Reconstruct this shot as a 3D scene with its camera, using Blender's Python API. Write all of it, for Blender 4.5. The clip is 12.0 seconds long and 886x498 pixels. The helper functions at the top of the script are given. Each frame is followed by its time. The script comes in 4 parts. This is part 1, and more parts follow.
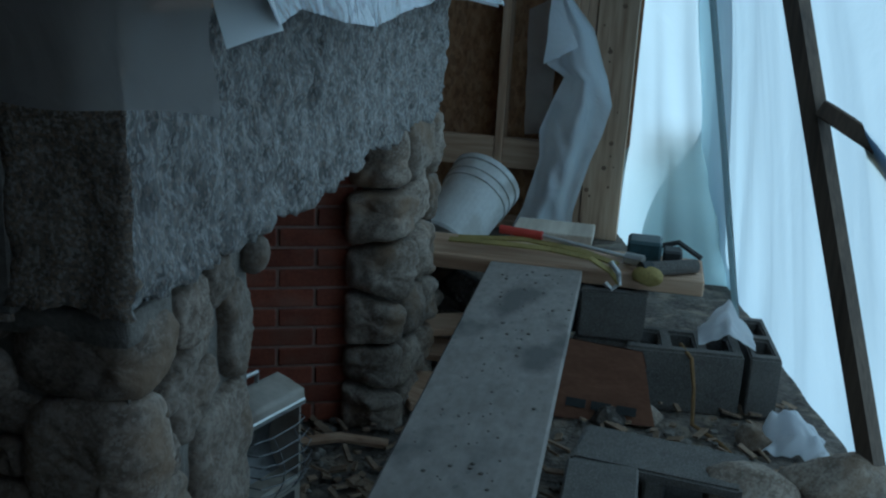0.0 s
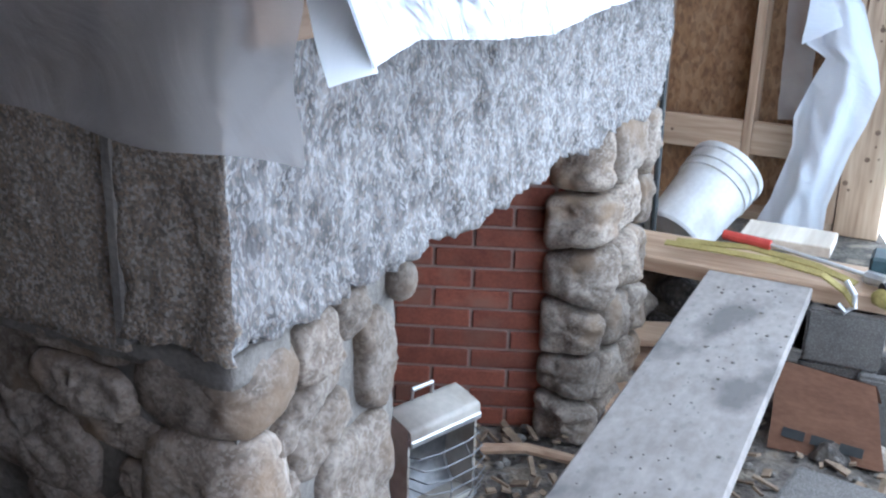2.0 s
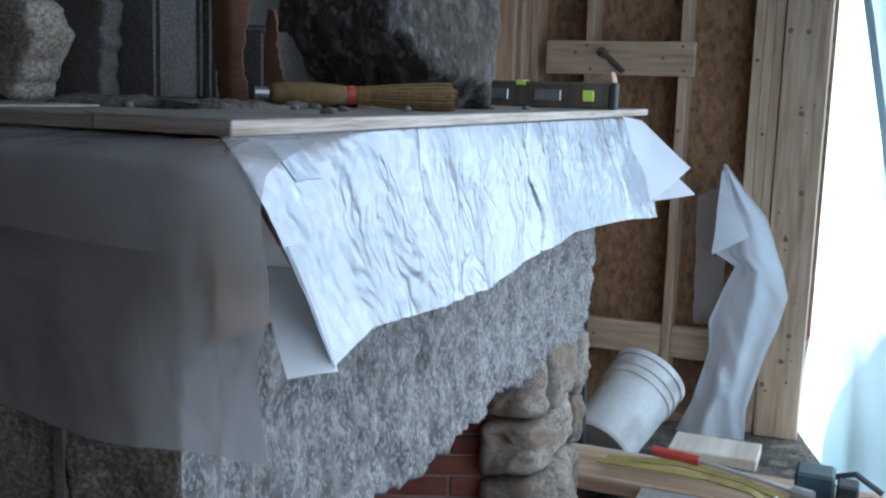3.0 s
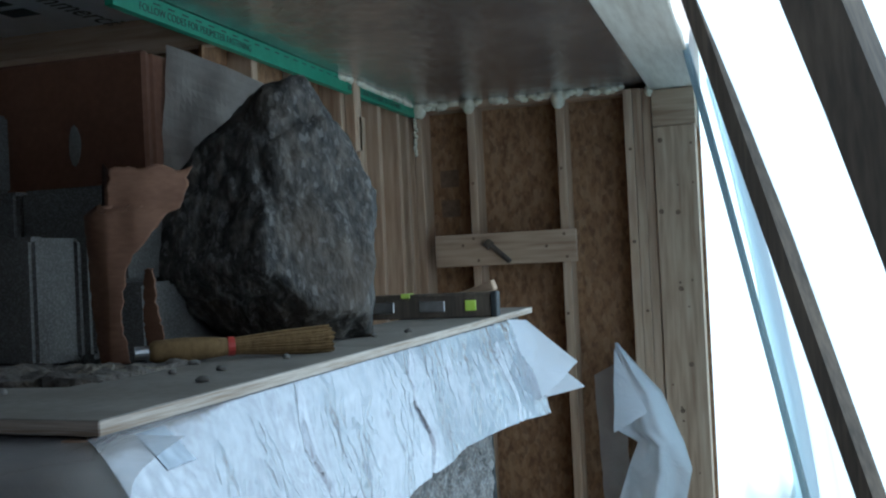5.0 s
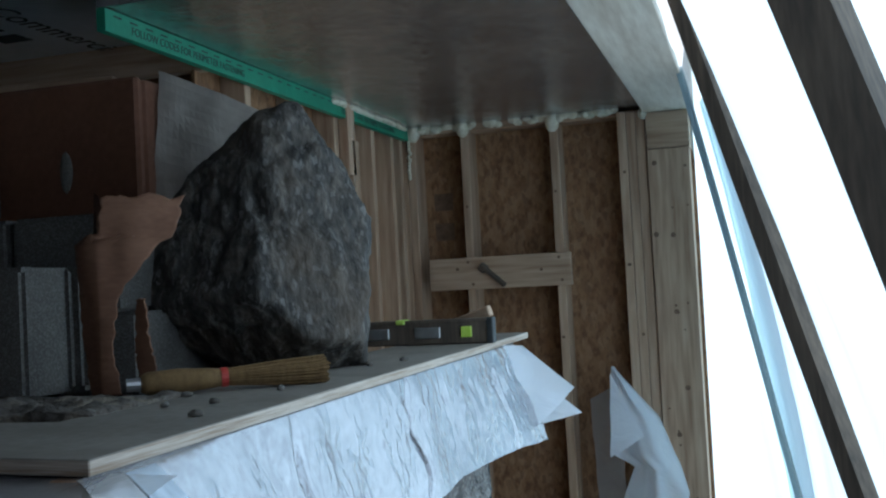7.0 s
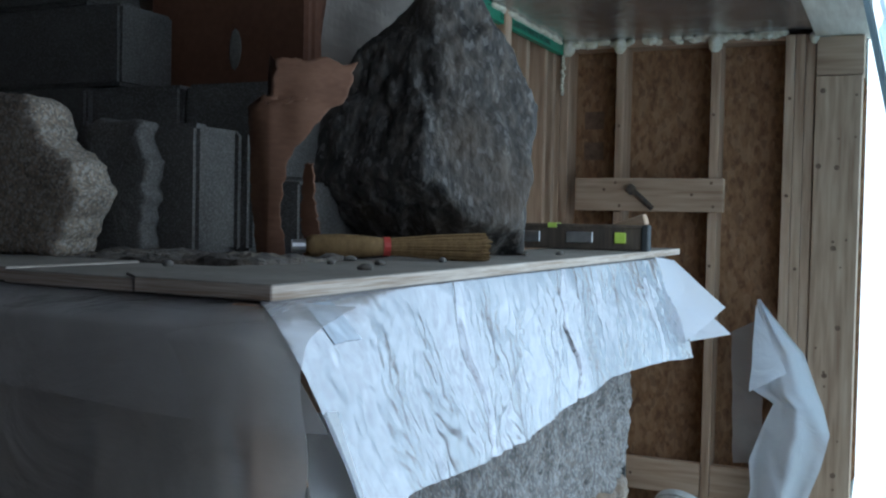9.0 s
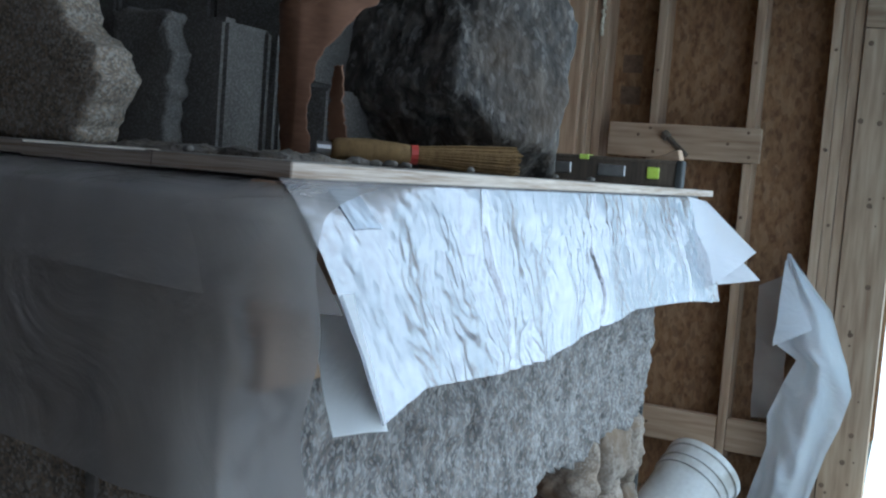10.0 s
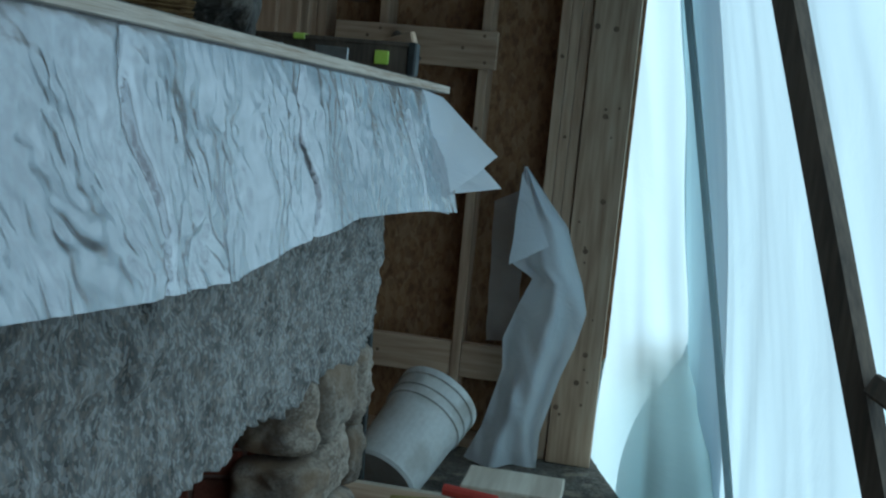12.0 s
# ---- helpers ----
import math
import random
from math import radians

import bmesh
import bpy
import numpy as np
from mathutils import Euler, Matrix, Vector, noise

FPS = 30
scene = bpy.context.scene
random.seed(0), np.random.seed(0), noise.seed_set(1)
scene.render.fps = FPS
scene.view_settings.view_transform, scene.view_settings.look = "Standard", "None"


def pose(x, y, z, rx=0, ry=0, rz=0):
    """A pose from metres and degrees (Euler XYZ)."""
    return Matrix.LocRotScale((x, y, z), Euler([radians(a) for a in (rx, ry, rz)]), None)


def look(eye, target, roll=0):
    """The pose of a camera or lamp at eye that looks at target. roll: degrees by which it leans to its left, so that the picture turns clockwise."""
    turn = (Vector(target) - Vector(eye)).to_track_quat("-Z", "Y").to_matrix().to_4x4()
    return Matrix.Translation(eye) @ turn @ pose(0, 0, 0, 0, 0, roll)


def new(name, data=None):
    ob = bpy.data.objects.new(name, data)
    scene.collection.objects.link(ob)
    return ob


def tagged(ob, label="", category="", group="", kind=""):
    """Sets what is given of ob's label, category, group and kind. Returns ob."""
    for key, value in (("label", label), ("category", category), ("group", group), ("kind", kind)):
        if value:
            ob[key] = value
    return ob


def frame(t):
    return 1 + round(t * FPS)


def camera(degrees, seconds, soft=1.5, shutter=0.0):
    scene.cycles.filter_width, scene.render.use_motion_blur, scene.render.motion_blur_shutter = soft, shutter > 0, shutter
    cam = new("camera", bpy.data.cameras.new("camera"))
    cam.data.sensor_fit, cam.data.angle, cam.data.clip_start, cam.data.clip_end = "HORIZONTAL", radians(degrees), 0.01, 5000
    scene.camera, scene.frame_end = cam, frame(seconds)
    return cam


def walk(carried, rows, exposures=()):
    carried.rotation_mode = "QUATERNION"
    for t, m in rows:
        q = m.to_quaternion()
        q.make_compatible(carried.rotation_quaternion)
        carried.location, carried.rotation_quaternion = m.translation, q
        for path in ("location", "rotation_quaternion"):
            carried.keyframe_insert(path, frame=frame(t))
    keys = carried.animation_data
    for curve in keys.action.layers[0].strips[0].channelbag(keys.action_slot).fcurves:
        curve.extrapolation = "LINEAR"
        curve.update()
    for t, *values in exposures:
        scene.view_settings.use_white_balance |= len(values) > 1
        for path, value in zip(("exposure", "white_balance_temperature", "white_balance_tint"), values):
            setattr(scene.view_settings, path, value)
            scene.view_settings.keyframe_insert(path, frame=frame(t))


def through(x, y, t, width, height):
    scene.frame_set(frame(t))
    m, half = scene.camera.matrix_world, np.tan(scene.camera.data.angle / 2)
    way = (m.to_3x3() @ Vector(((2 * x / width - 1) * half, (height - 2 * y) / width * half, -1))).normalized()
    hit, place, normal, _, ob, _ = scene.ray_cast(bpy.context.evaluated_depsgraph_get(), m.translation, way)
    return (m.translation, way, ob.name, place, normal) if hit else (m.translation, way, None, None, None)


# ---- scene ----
cam = camera(47.0, 12.0, soft=2.2)
PATH = [
    (0, (0.118, -0.16, 1.151), (-0.247, 1.725, 0.592), 3.2),
    (0.5, (0.107, -0.02, 1.139), (-0.612, 1.73, 0.491), -0.7),
    (1, (0.164, 0.073, 1.135), (-0.843, 1.599, 0.326), -1.3),
    (1.5, (0.204, 0.094, 1.193), (-0.776, 1.653, 0.415), -1.7),
    (2, (0.224, 0.046, 1.225), (-0.62, 1.735, 0.567), 1.7),
    (2.5, (0.209, 0.029, 1.25), (-0.576, 1.78, 0.686), 1.8),
    (2.6, (0.215, 0.015, 1.279), (-0.574, 1.782, 0.773), 2.5),
    (3, (0.193, 0.015, 1.342), (-0.553, 1.845, 1.033), 1.8),
    (3.5, (0.224, 0.014, 1.409), (-0.504, 1.874, 1.315), 1.1),
    (5.5, (0.262, -0.017, 1.463), (-0.294, 1.904, 1.519), -3.6),
    (6, (0.262, -0.013, 1.475), (-0.282, 1.909, 1.569), -3.5),
    (6.5, (0.256, -0.005, 1.471), (-0.311, 1.911, 1.556), -3.4),
    (8.3, (0.226, 0.025, 1.427), (-0.383, 1.93, 1.441), -1.0),
    (8.5, (0.215, 0.025, 1.412), (-0.431, 1.918, 1.422), -0.6),
    (9, (0.177, 0.02, 1.376), (-0.635, 1.847, 1.317), 1.2),
    (9.5, (0.154, 0.016, 1.346), (-0.751, 1.796, 1.238), 3.4),
    (10, (0.163, 0.059, 1.309), (-0.689, 1.862, 1.152), 4.4),
    (10.5, (0.156, 0.195, 1.289), (-0.666, 2.007, 1.088), 4.6),
    (11, (0.161, 0.297, 1.266), (-0.69, 2.095, 1.056), 5.5),
    (11.5, (0.112, 0.389, 1.257), (-0.501, 2.281, 1.049), 4.9),
    (12, (0.072, 0.492, 1.226), (-0.276, 2.445, 0.973), 5.4),
]

# ---- light ----
EXPO = [(0.0, -1.25, 4800, 2), (0.5, 0.35, 5250, 14), (1.0, 1.6, 5600, 28), (1.5, 1.9, 5550, 26), (2.0, 1.61, 5550, 26), (2.5, 1.35, 5550, 22), (3.0, 0.55, 5450, 20), (3.5, 0.05, 5400, 16), (5.5, 0.1, 5350, 12), (6.5, 0.03, 5350, 12), (8.5, -0.05, 5350, 14), (9.5, 0.55, 5550, 17), (10.5, 0.17, 5500, 16), (11.0, -0.16, 5500, 15), (11.5, -0.25, 5450, 14), (12.0, -0.84, 5150, 0)]
walk(cam, [(t, look(eye, target, roll)) for t, eye, target, roll in PATH], EXPO)
world = bpy.data.worlds.new("world")
scene.world = world
world.use_nodes = True
wn = world.node_tree.nodes
sky = wn.new("ShaderNodeTexSky")
sky.sky_type, sky.sun_disc = "NISHITA", False
sky.sun_elevation, sky.sun_rotation = radians(27), radians(30)
world.node_tree.links.new(sky.outputs[0], wn["Background"].inputs[0])
wn["Background"].inputs[1].default_value = 0.15
sun = bpy.data.lights.new("sun", "SUN")
sun.energy, sun.angle, sun.color = 5.0, radians(0.6), (1.0, 0.95, 0.88)
sun_ob = new("sun", sun)
sun_ob.matrix_world = look((4.4, 9.5, 4.5), (0, 2, 0.5))

# ---- materials ----
FLOOR, MT = -0.08, 1.305


def nodes_of(name):
    m = bpy.data.materials.new(name)
    m.use_nodes = True
    return m, m.node_tree.nodes, m.node_tree.links, m.node_tree.nodes["Principled BSDF"]


def mat(name, cols, scale=8.0, rough=0.8, bump=0.3, fine=60.0, stretch=(1, 1, 1), metal=0.0, speck=None, speck_scale=300.0, rnd=0.0, dist=0.01, stain=None, stain_scale=3.0, speck_top=0.5, speck_lo=0.64):
    """Two scales of colour noise, optional specks and stains, and a bump from the fine noise."""
    m, n, l, b = nodes_of(name)
    tc, mp = n.new("ShaderNodeTexCoord"), n.new("ShaderNodeMapping")
    mp.inputs["Scale"].default_value = stretch
    l.new(tc.outputs["Object"], mp.inputs[0])
    src = mp.outputs[0]
    if rnd:
        oi, add = n.new("ShaderNodeObjectInfo"), n.new("ShaderNodeVectorMath")
        add.operation = "ADD"
        cm = n.new("ShaderNodeVectorMath")
        cm.operation = "SCALE"
        cm.inputs[3].default_value = 37.0
        cx = n.new("ShaderNodeCombineXYZ")
        for i in range(3):
            l.new(oi.outputs["Random"], cx.inputs[i])
        l.new(cx.outputs[0], cm.inputs[0])
        l.new(src, add.inputs[0])
        l.new(cm.outputs[0], add.inputs[1])
        src = add.outputs[0]
    a, f = n.new("ShaderNodeTexNoise"), n.new("ShaderNodeTexNoise")
    a.inputs["Scale"].default_value, a.inputs["Detail"].default_value = scale, 6
    f.inputs["Scale"].default_value, f.inputs["Detail"].default_value = fine, 5
    l.new(src, a.inputs[0])
    l.new(src, f.inputs[0])
    mix = n.new("ShaderNodeMath")
    mix.operation = "MULTIPLY_ADD"
    mix.inputs[1].default_value = 0.55
    half = n.new("ShaderNodeMath")
    half.operation = "MULTIPLY"
    half.inputs[1].default_value = 0.45
    l.new(f.outputs[0], half.inputs[0])
    l.new(a.outputs[0], mix.inputs[0])
    l.new(half.outputs[0], mix.inputs[2])
    r = n.new("ShaderNodeValToRGB")
    e = r.color_ramp.elements
    e[0].position, e[1].position = 0.36, 0.64
    e[0].color, e[1].color = (*cols[0], 1), (*cols[-1], 1)
    if len(cols) == 3:
        k = e.new(0.5)
        k.color = (*cols[1], 1)
    l.new(mix.outputs[0], r.inputs[0])
    col = r.outputs[0]

    def over(col, fac, c):
        mx = n.new("ShaderNodeMix")
        mx.data_type = "RGBA"
        l.new(fac, mx.inputs[0])
        l.new(col, mx.inputs[6])
        mx.inputs[7].default_value = (*c, 1)
        return mx.outputs[2]

    def band(sock, lo, hi, top=1.0):
        q = n.new("ShaderNodeMapRange")
        q.inputs[1].default_value, q.inputs[2].default_value, q.inputs[4].default_value = lo, hi, top
        l.new(sock, q.inputs[0])
        return q.outputs[0]

    if speck:
        for i, c in enumerate(speck):
            v = n.new("ShaderNodeTexVoronoi")
            v.inputs["Scale"].default_value = speck_scale * (1 + 0.37 * i)
            l.new(src, v.inputs[0])
            sx = n.new("ShaderNodeSeparateColor")
            l.new(v.outputs["Color"], sx.inputs[0])
            col = over(col, band(sx.outputs[i % 3], speck_lo, speck_lo + 0.1, speck_top), c)
    if stain:
        s = n.new("ShaderNodeTexNoise")
        s.inputs["Scale"].default_value, s.inputs["Detail"].default_value = stain_scale, 7
        l.new(src, s.inputs[0])
        col = over(col, band(s.outputs[0], 0.52, 0.66, 0.85), stain)
    if rnd:
        hv = n.new("ShaderNodeHueSaturation")
        l.new(band(oi.outputs["Random"], 0.0, 1.0), hv.inputs["Value"])
        hv.inputs["Value"].default_value = 1
        q = n.new("ShaderNodeMapRange")
        q.inputs[3].default_value, q.inputs[4].default_value = 1 - rnd, 1 + rnd
        l.new(oi.outputs["Random"], q.inputs[0])
        l.new(q.outputs[0], hv.inputs["Value"])
        l.new(col, hv.inputs["Color"])
        col = hv.outputs[0]
    l.new(col, b.inputs["Base Color"])
    b.inputs["Roughness"].default_value, b.inputs["Metallic"].default_value = rough, metal
    bp = n.new("ShaderNodeBump")
    bp.inputs["Strength"].default_value, bp.inputs["Distance"].default_value = bump, dist
    l.new(mix.outputs[0], bp.inputs["Height"])
    l.new(bp.outputs[0], b.inputs["Normal"])
    return m


def film(name, col, through=0.6, clear=0.0, rough=0.35, bump=0.3, scale=9.0, cloudy=0.0):
    """A thin plastic film: part of the light goes through scattered, part of it clear."""
    m, n, l, b = nodes_of(name)
    b.inputs["Base Color"].default_value = (*col, 1)
    b.inputs["Roughness"].default_value = rough
    t, mx = n.new("ShaderNodeBsdfTranslucent"), n.new("ShaderNodeMixShader")
    t.inputs[0].default_value = (*col, 1)
    mx.inputs[0].default_value = through
    l.new(b.outputs[0], mx.inputs[1])
    l.new(t.outputs[0], mx.inputs[2])
    out = mx.outputs[0]
    if clear:
        tr, m2 = n.new("ShaderNodeBsdfTransparent"), n.new("ShaderNodeMixShader")
        m2.inputs[0].default_value = clear
        l.new(out, m2.inputs[1])
        l.new(tr.outputs[0], m2.inputs[2])
        out = m2.outputs[0]
    l.new(out, n["Material Output"].inputs[0])
    if cloudy:
        c0, cn, cr = n.new("ShaderNodeTexCoord"), n.new("ShaderNodeTexNoise"), n.new("ShaderNodeMapRange")
        cn.inputs["Scale"].default_value, cn.inputs["Detail"].default_value = 3.2, 4
        cr.inputs[1].default_value, cr.inputs[2].default_value = 0.38, 0.62
        cr.inputs[3].default_value, cr.inputs[4].default_value = clear - cloudy, clear + cloudy
        l.new(c0.outputs["Object"], cn.inputs[0])
        l.new(cn.outputs[0], cr.inputs[0])
        l.new(cr.outputs[0], m2.inputs[0])
    tc, a, bp = n.new("ShaderNodeTexCoord"), n.new("ShaderNodeTexNoise"), n.new("ShaderNodeBump")
    a.inputs["Scale"].default_value, a.inputs["Detail"].default_value, a.inputs["Distortion"].default_value = scale, 5, 1.2
    bp.inputs["Strength"].default_value, bp.inputs["Distance"].default_value = bump, 0.03
    l.new(tc.outputs["Object"], a.inputs[0])
    l.new(a.outputs[0], bp.inputs["Height"])
    l.new(bp.outputs[0], b.inputs["Normal"])
    l.new(bp.outputs[0], t.inputs["Normal"])
    return m


W = [(0.32, 0.19, 0.115), (0.47, 0.315, 0.205), (0.57, 0.405, 0.28)]
wood_x = mat("pine_along_x", W, 9, 0.65, 0.25, 40, (0.12, 1.6, 1.6), rnd=0.12, dist=0.004)
wood_y = mat("pine_along_y", W, 9, 0.65, 0.25, 40, (1.6, 0.12, 1.6), rnd=0.12, dist=0.004)
wood_z = mat("pine_along_z", W, 9, 0.65, 0.25, 40, (1.6, 1.6, 0.12), rnd=0.12, dist=0.004)
chip_mat = mat("dirty_splinter", [(0.17, 0.12, 0.08), (0.32, 0.235, 0.16)], 30, 0.9, 0.3, 90, dist=0.003)
wood_pale = mat("bleached_beam_wood", [(0.50, 0.42, 0.33), (0.72, 0.66, 0.56)], 7, 0.7, 0.25, 40, (1.6, 0.15, 1.6), dist=0.004, stain=(0.33, 0.27, 0.21))
wood_dark = mat("weathered_dark_lumber", [(0.06, 0.045, 0.035), (0.15, 0.11, 0.08)], 10, 0.8, 0.4, 60, (1.6, 1.6, 0.15), dist=0.004)
osb = mat("oriented_strand_board", [(0.160, 0.076, 0.034), (0.270, 0.138, 0.062), (0.355, 0.195, 0.095)], 26, 0.75, 0.4, 90, (1, 1, 0.5), speck=[(0.40, 0.24, 0.13), (0.13, 0.062, 0.03), (0.30, 0.16, 0.075)], speck_scale=42, dist=0.004)
plank_mat = mat("dusty_scaffold_plank", [(0.235, 0.21, 0.193), (0.36, 0.325, 0.30)], 6, 0.85, 0.3, 50, (1.2, 0.6, 1), stain=(0.11, 0.102, 0.096), stain_scale=6, dist=0.004, speck=[(0.06, 0.09, 0.085)], speck_scale=120, speck_top=0.8, speck_lo=0.96)
ply_mat = mat("dusty_plywood", [(0.21, 0.183, 0.155), (0.30, 0.266, 0.23)], 6, 0.8, 0.25, 70, stain=(0.20, 0.175, 0.15), stain_scale=7, dist=0.003)
ply_edge = mat("plywood_edge", [(0.30, 0.215, 0.15), (0.64, 0.56, 0.48)], 20, 0.75, 0.3, 90, (0.2, 0.2, 9), dist=0.003)
granite = mat("split_grey_granite", [(0.075, 0.072, 0.069), (0.165, 0.159, 0.154), (0.30, 0.291, 0.283)], 38, 0.85, 0.9, 60, (1, 1, 0.42), speck=[(0.09, 0.088, 0.085), (0.55, 0.54, 0.53), (0.33, 0.26, 0.21)], speck_scale=210, dist=0.010, speck_top=0.36)
granite_side = mat("sawn_brown_granite", [(0.180, 0.149, 0.117), (0.315, 0.270, 0.221)], 18, 0.85, 0.8, 110, speck=[(0.09, 0.08, 0.07), (0.56, 0.51, 0.45), (0.38, 0.27, 0.18)], speck_scale=170, dist=0.008)
stone = mat("tan_fieldstone", [(0.125, 0.094, 0.070), (0.225, 0.180, 0.142), (0.33, 0.282, 0.235)], 12, 0.85, 0.7, 60, speck=[(0.10, 0.083, 0.066), (0.36, 0.315, 0.265)], speck_scale=150, rnd=0.30, dist=0.008, stain=(0.20, 0.135, 0.083), stain_scale=7, speck_top=0.38)
# Pale specks paint in the boulder's sparkling highlights along with its real flecks.
boulder_mat = mat("dark_glint_boulder", [(0.022, 0.019, 0.017), (0.055, 0.047, 0.040), (0.125, 0.104, 0.084)], 30, 0.75, 1.0, 75, (1, 1, 0.55), speck=[(0.30, 0.28, 0.26), (0.22, 0.20, 0.18)], speck_scale=110, dist=0.016, stain=(0.085, 0.06, 0.04), stain_scale=4, speck_top=0.35, speck_lo=0.86)
mortar = mat("grey_mortar", [(0.15, 0.135, 0.117), (0.24, 0.220, 0.194)], 14, 0.95, 0.7, 120, dist=0.008)
brick_mat = mat("red_firebox_brick", [(0.15, 0.039, 0.023), (0.25, 0.074, 0.041)], 14, 0.85, 0.4, 120, rnd=0.22, dist=0.004, stain=(0.20, 0.09, 0.06), stain_scale=8)
joint_mat = mat("firebox_joint", [(0.25, 0.16, 0.13), (0.33, 0.23, 0.19)], 14, 0.95, 0.4, 120, dist=0.004)
concrete = mat("concrete_block", [(0.080, 0.071, 0.063), (0.128, 0.116, 0.104)], 12, 0.95, 0.6, 220, speck=[(0.11, 0.11, 0.105), (0.30, 0.29, 0.28)], speck_scale=320, rnd=0.15, dist=0.004, speck_top=0.3)
tan_concrete = mat("tan_concrete", [(0.20, 0.172, 0.145), (0.30, 0.265, 0.225)], 12, 0.95, 0.6, 220, speck=[(0.13, 0.12, 0.11), (0.36, 0.30, 0.22)], speck_scale=260, dist=0.004, speck_top=0.4, stain=(0.30, 0.20, 0.12), stain_scale=9)
dirt = mat("rubble_dirt", [(0.064, 0.053, 0.044), (0.128, 0.108, 0.092), (0.208, 0.180, 0.152)], 9, 0.95, 1.0, 60, dist=0.03, stain=(0.30, 0.25, 0.19), stain_scale=14)
card = mat("brown_cardboard", [(0.15, 0.068, 0.038), (0.22, 0.108, 0.062)], 7, 0.85, 0.2, 50, (1, 1, 3), dist=0.003)
card_grey = mat("grey_cardboard", [(0.44, 0.385, 0.33), (0.56, 0.50, 0.44)], 6, 0.85, 0.2, 40, dist=0.003)
clay = mat("clay_flue_liner", [(0.15, 0.062, 0.034), (0.21, 0.092, 0.052)], 5, 0.8, 0.2, 60, dist=0.003)
foil_ceiling = mat("foil_faced_board", [(0.40, 0.385, 0.39), (0.66, 0.64, 0.63)], 2.5, 0.25, 0.8, 20, metal=0.9, dist=0.018)
membrane_mat = mat("silver_insulation_facing", [(0.66, 0.68, 0.70), (0.84, 0.86, 0.88)], 3, 0.28, 0.5, 14, metal=0.75, dist=0.012)
green = mat("green_tape", [(0.028, 0.21, 0.12), (0.045, 0.28, 0.165)], 8, 0.5, 0.15, 60)
black = mat("black_print", [(0.02, 0.022, 0.022), (0.04, 0.042, 0.042)], 9, 0.6, 0.1, 60)
bucket_mat = mat("dirty_white_plastic", [(0.594, 0.576, 0.558), (0.720, 0.711, 0.693)], 7, 0.45, 0.1, 60, stain=(0.42, 0.39, 0.35), stain_scale=6, dist=0.003)
steel = mat("galvanised_steel", [(0.50, 0.50, 0.50), (0.68, 0.68, 0.67)], 9, 0.38, 0.1, 60, metal=0.9, dist=0.003)
dull_steel = mat("dull_grey_steel", [(0.16, 0.16, 0.165), (0.28, 0.28, 0.285)], 12, 0.4, 0.2, 60, metal=0.7, dist=0.003)
enamel = mat("beige_enamel", [(0.34, 0.31, 0.265), (0.46, 0.425, 0.375)], 6, 0.5, 0.1, 60, stain=(0.28, 0.23, 0.18), stain_scale=10, dist=0.003)
yellow = mat("yellow_webbing", [(0.22, 0.165, 0.045), (0.38, 0.30, 0.10)], 12, 0.8, 0.3, 120, dist=0.003)
red = mat("red_plastic", [(0.42, 0.04, 0.03), (0.55, 0.07, 0.05)], 10, 0.5, 0.1, 60)
straw = mat("straw_bristle", [(0.15, 0.082, 0.028), (0.26, 0.16, 0.062)], 20, 0.85, 0.6, 200, (6, 6, 1), dist=0.004)
teal = mat("teal_plastic", [(0.015, 0.03, 0.036), (0.03, 0.07, 0.08)], 10, 0.5, 0.1, 60)
blue = mat("blue_plastic", [(0.03, 0.16, 0.50), (0.06, 0.24, 0.62)], 10, 0.5, 0.1, 60)
lime = mat("lime_vial", [(0.55, 0.75, 0.08), (0.68, 0.85, 0.16)], 10, 0.3, 0.05, 60)
foam = mat("cream_spray_foam", [(0.62, 0.55, 0.40), (0.80, 0.74, 0.60)], 20, 0.7, 0.5, 80, dist=0.006)
plaster = mat("plain_dim_enclosure", [(0.22, 0.19, 0.16), (0.30, 0.26, 0.22)], 4, 0.9, 0.2, 60)
tent_film = film("tent_plastic", (0.77, 0.96, 0.99), 0.97, 0.0, 0.4, 0.30, 2.2)
# Light through the near sheet is held back by this darker film colour.
tent_film_near = film("dimmed_tent_plastic", (0.46, 0.53, 0.55), 0.80, 0.0, 0.4, 0.10, 2.5)
side_film = film("milky_plastic", (0.66, 0.625, 0.60), 0.35, 0.50, 0.18, 0.55, 6.0, 0.10)
blue_print = mat("pale_blue_print", [(0.385, 0.43, 0.49), (0.50, 0.54, 0.60)], 30, 0.25, 0.3, 50, metal=0.5, dist=0.004)
flap_film = film("flap_plastic", (0.93, 0.95, 0.97), 0.72, 0.0, 0.3, 0.25, 9.0)
white_film = film("white_plastic", (0.86, 0.88, 0.93), 0.40, 0.06, 0.3, 0.3, 9.0)
foil_white = mat("pearly_white_foil", [(0.39, 0.395, 0.425), (0.58, 0.58, 0.615)], 3, 0.20, 0.35, 50, metal=0.82, dist=0.005)

# ---- builders ----
def part(name, bm, material, parent=None, label="", smooth=False):
    me = bpy.data.meshes.new(name)
    bm.to_mesh(me)
    bm.free()
    me.materials.append(material)
    if smooth:
        me.shade_smooth()
    ob = new(name, me)
    if parent:
        ob.parent = parent
    if label:
        ob["label"] = label
    return ob


def thing(name, label, category, group="", kind=""):
    return tagged(new(name), label, category, group, kind)


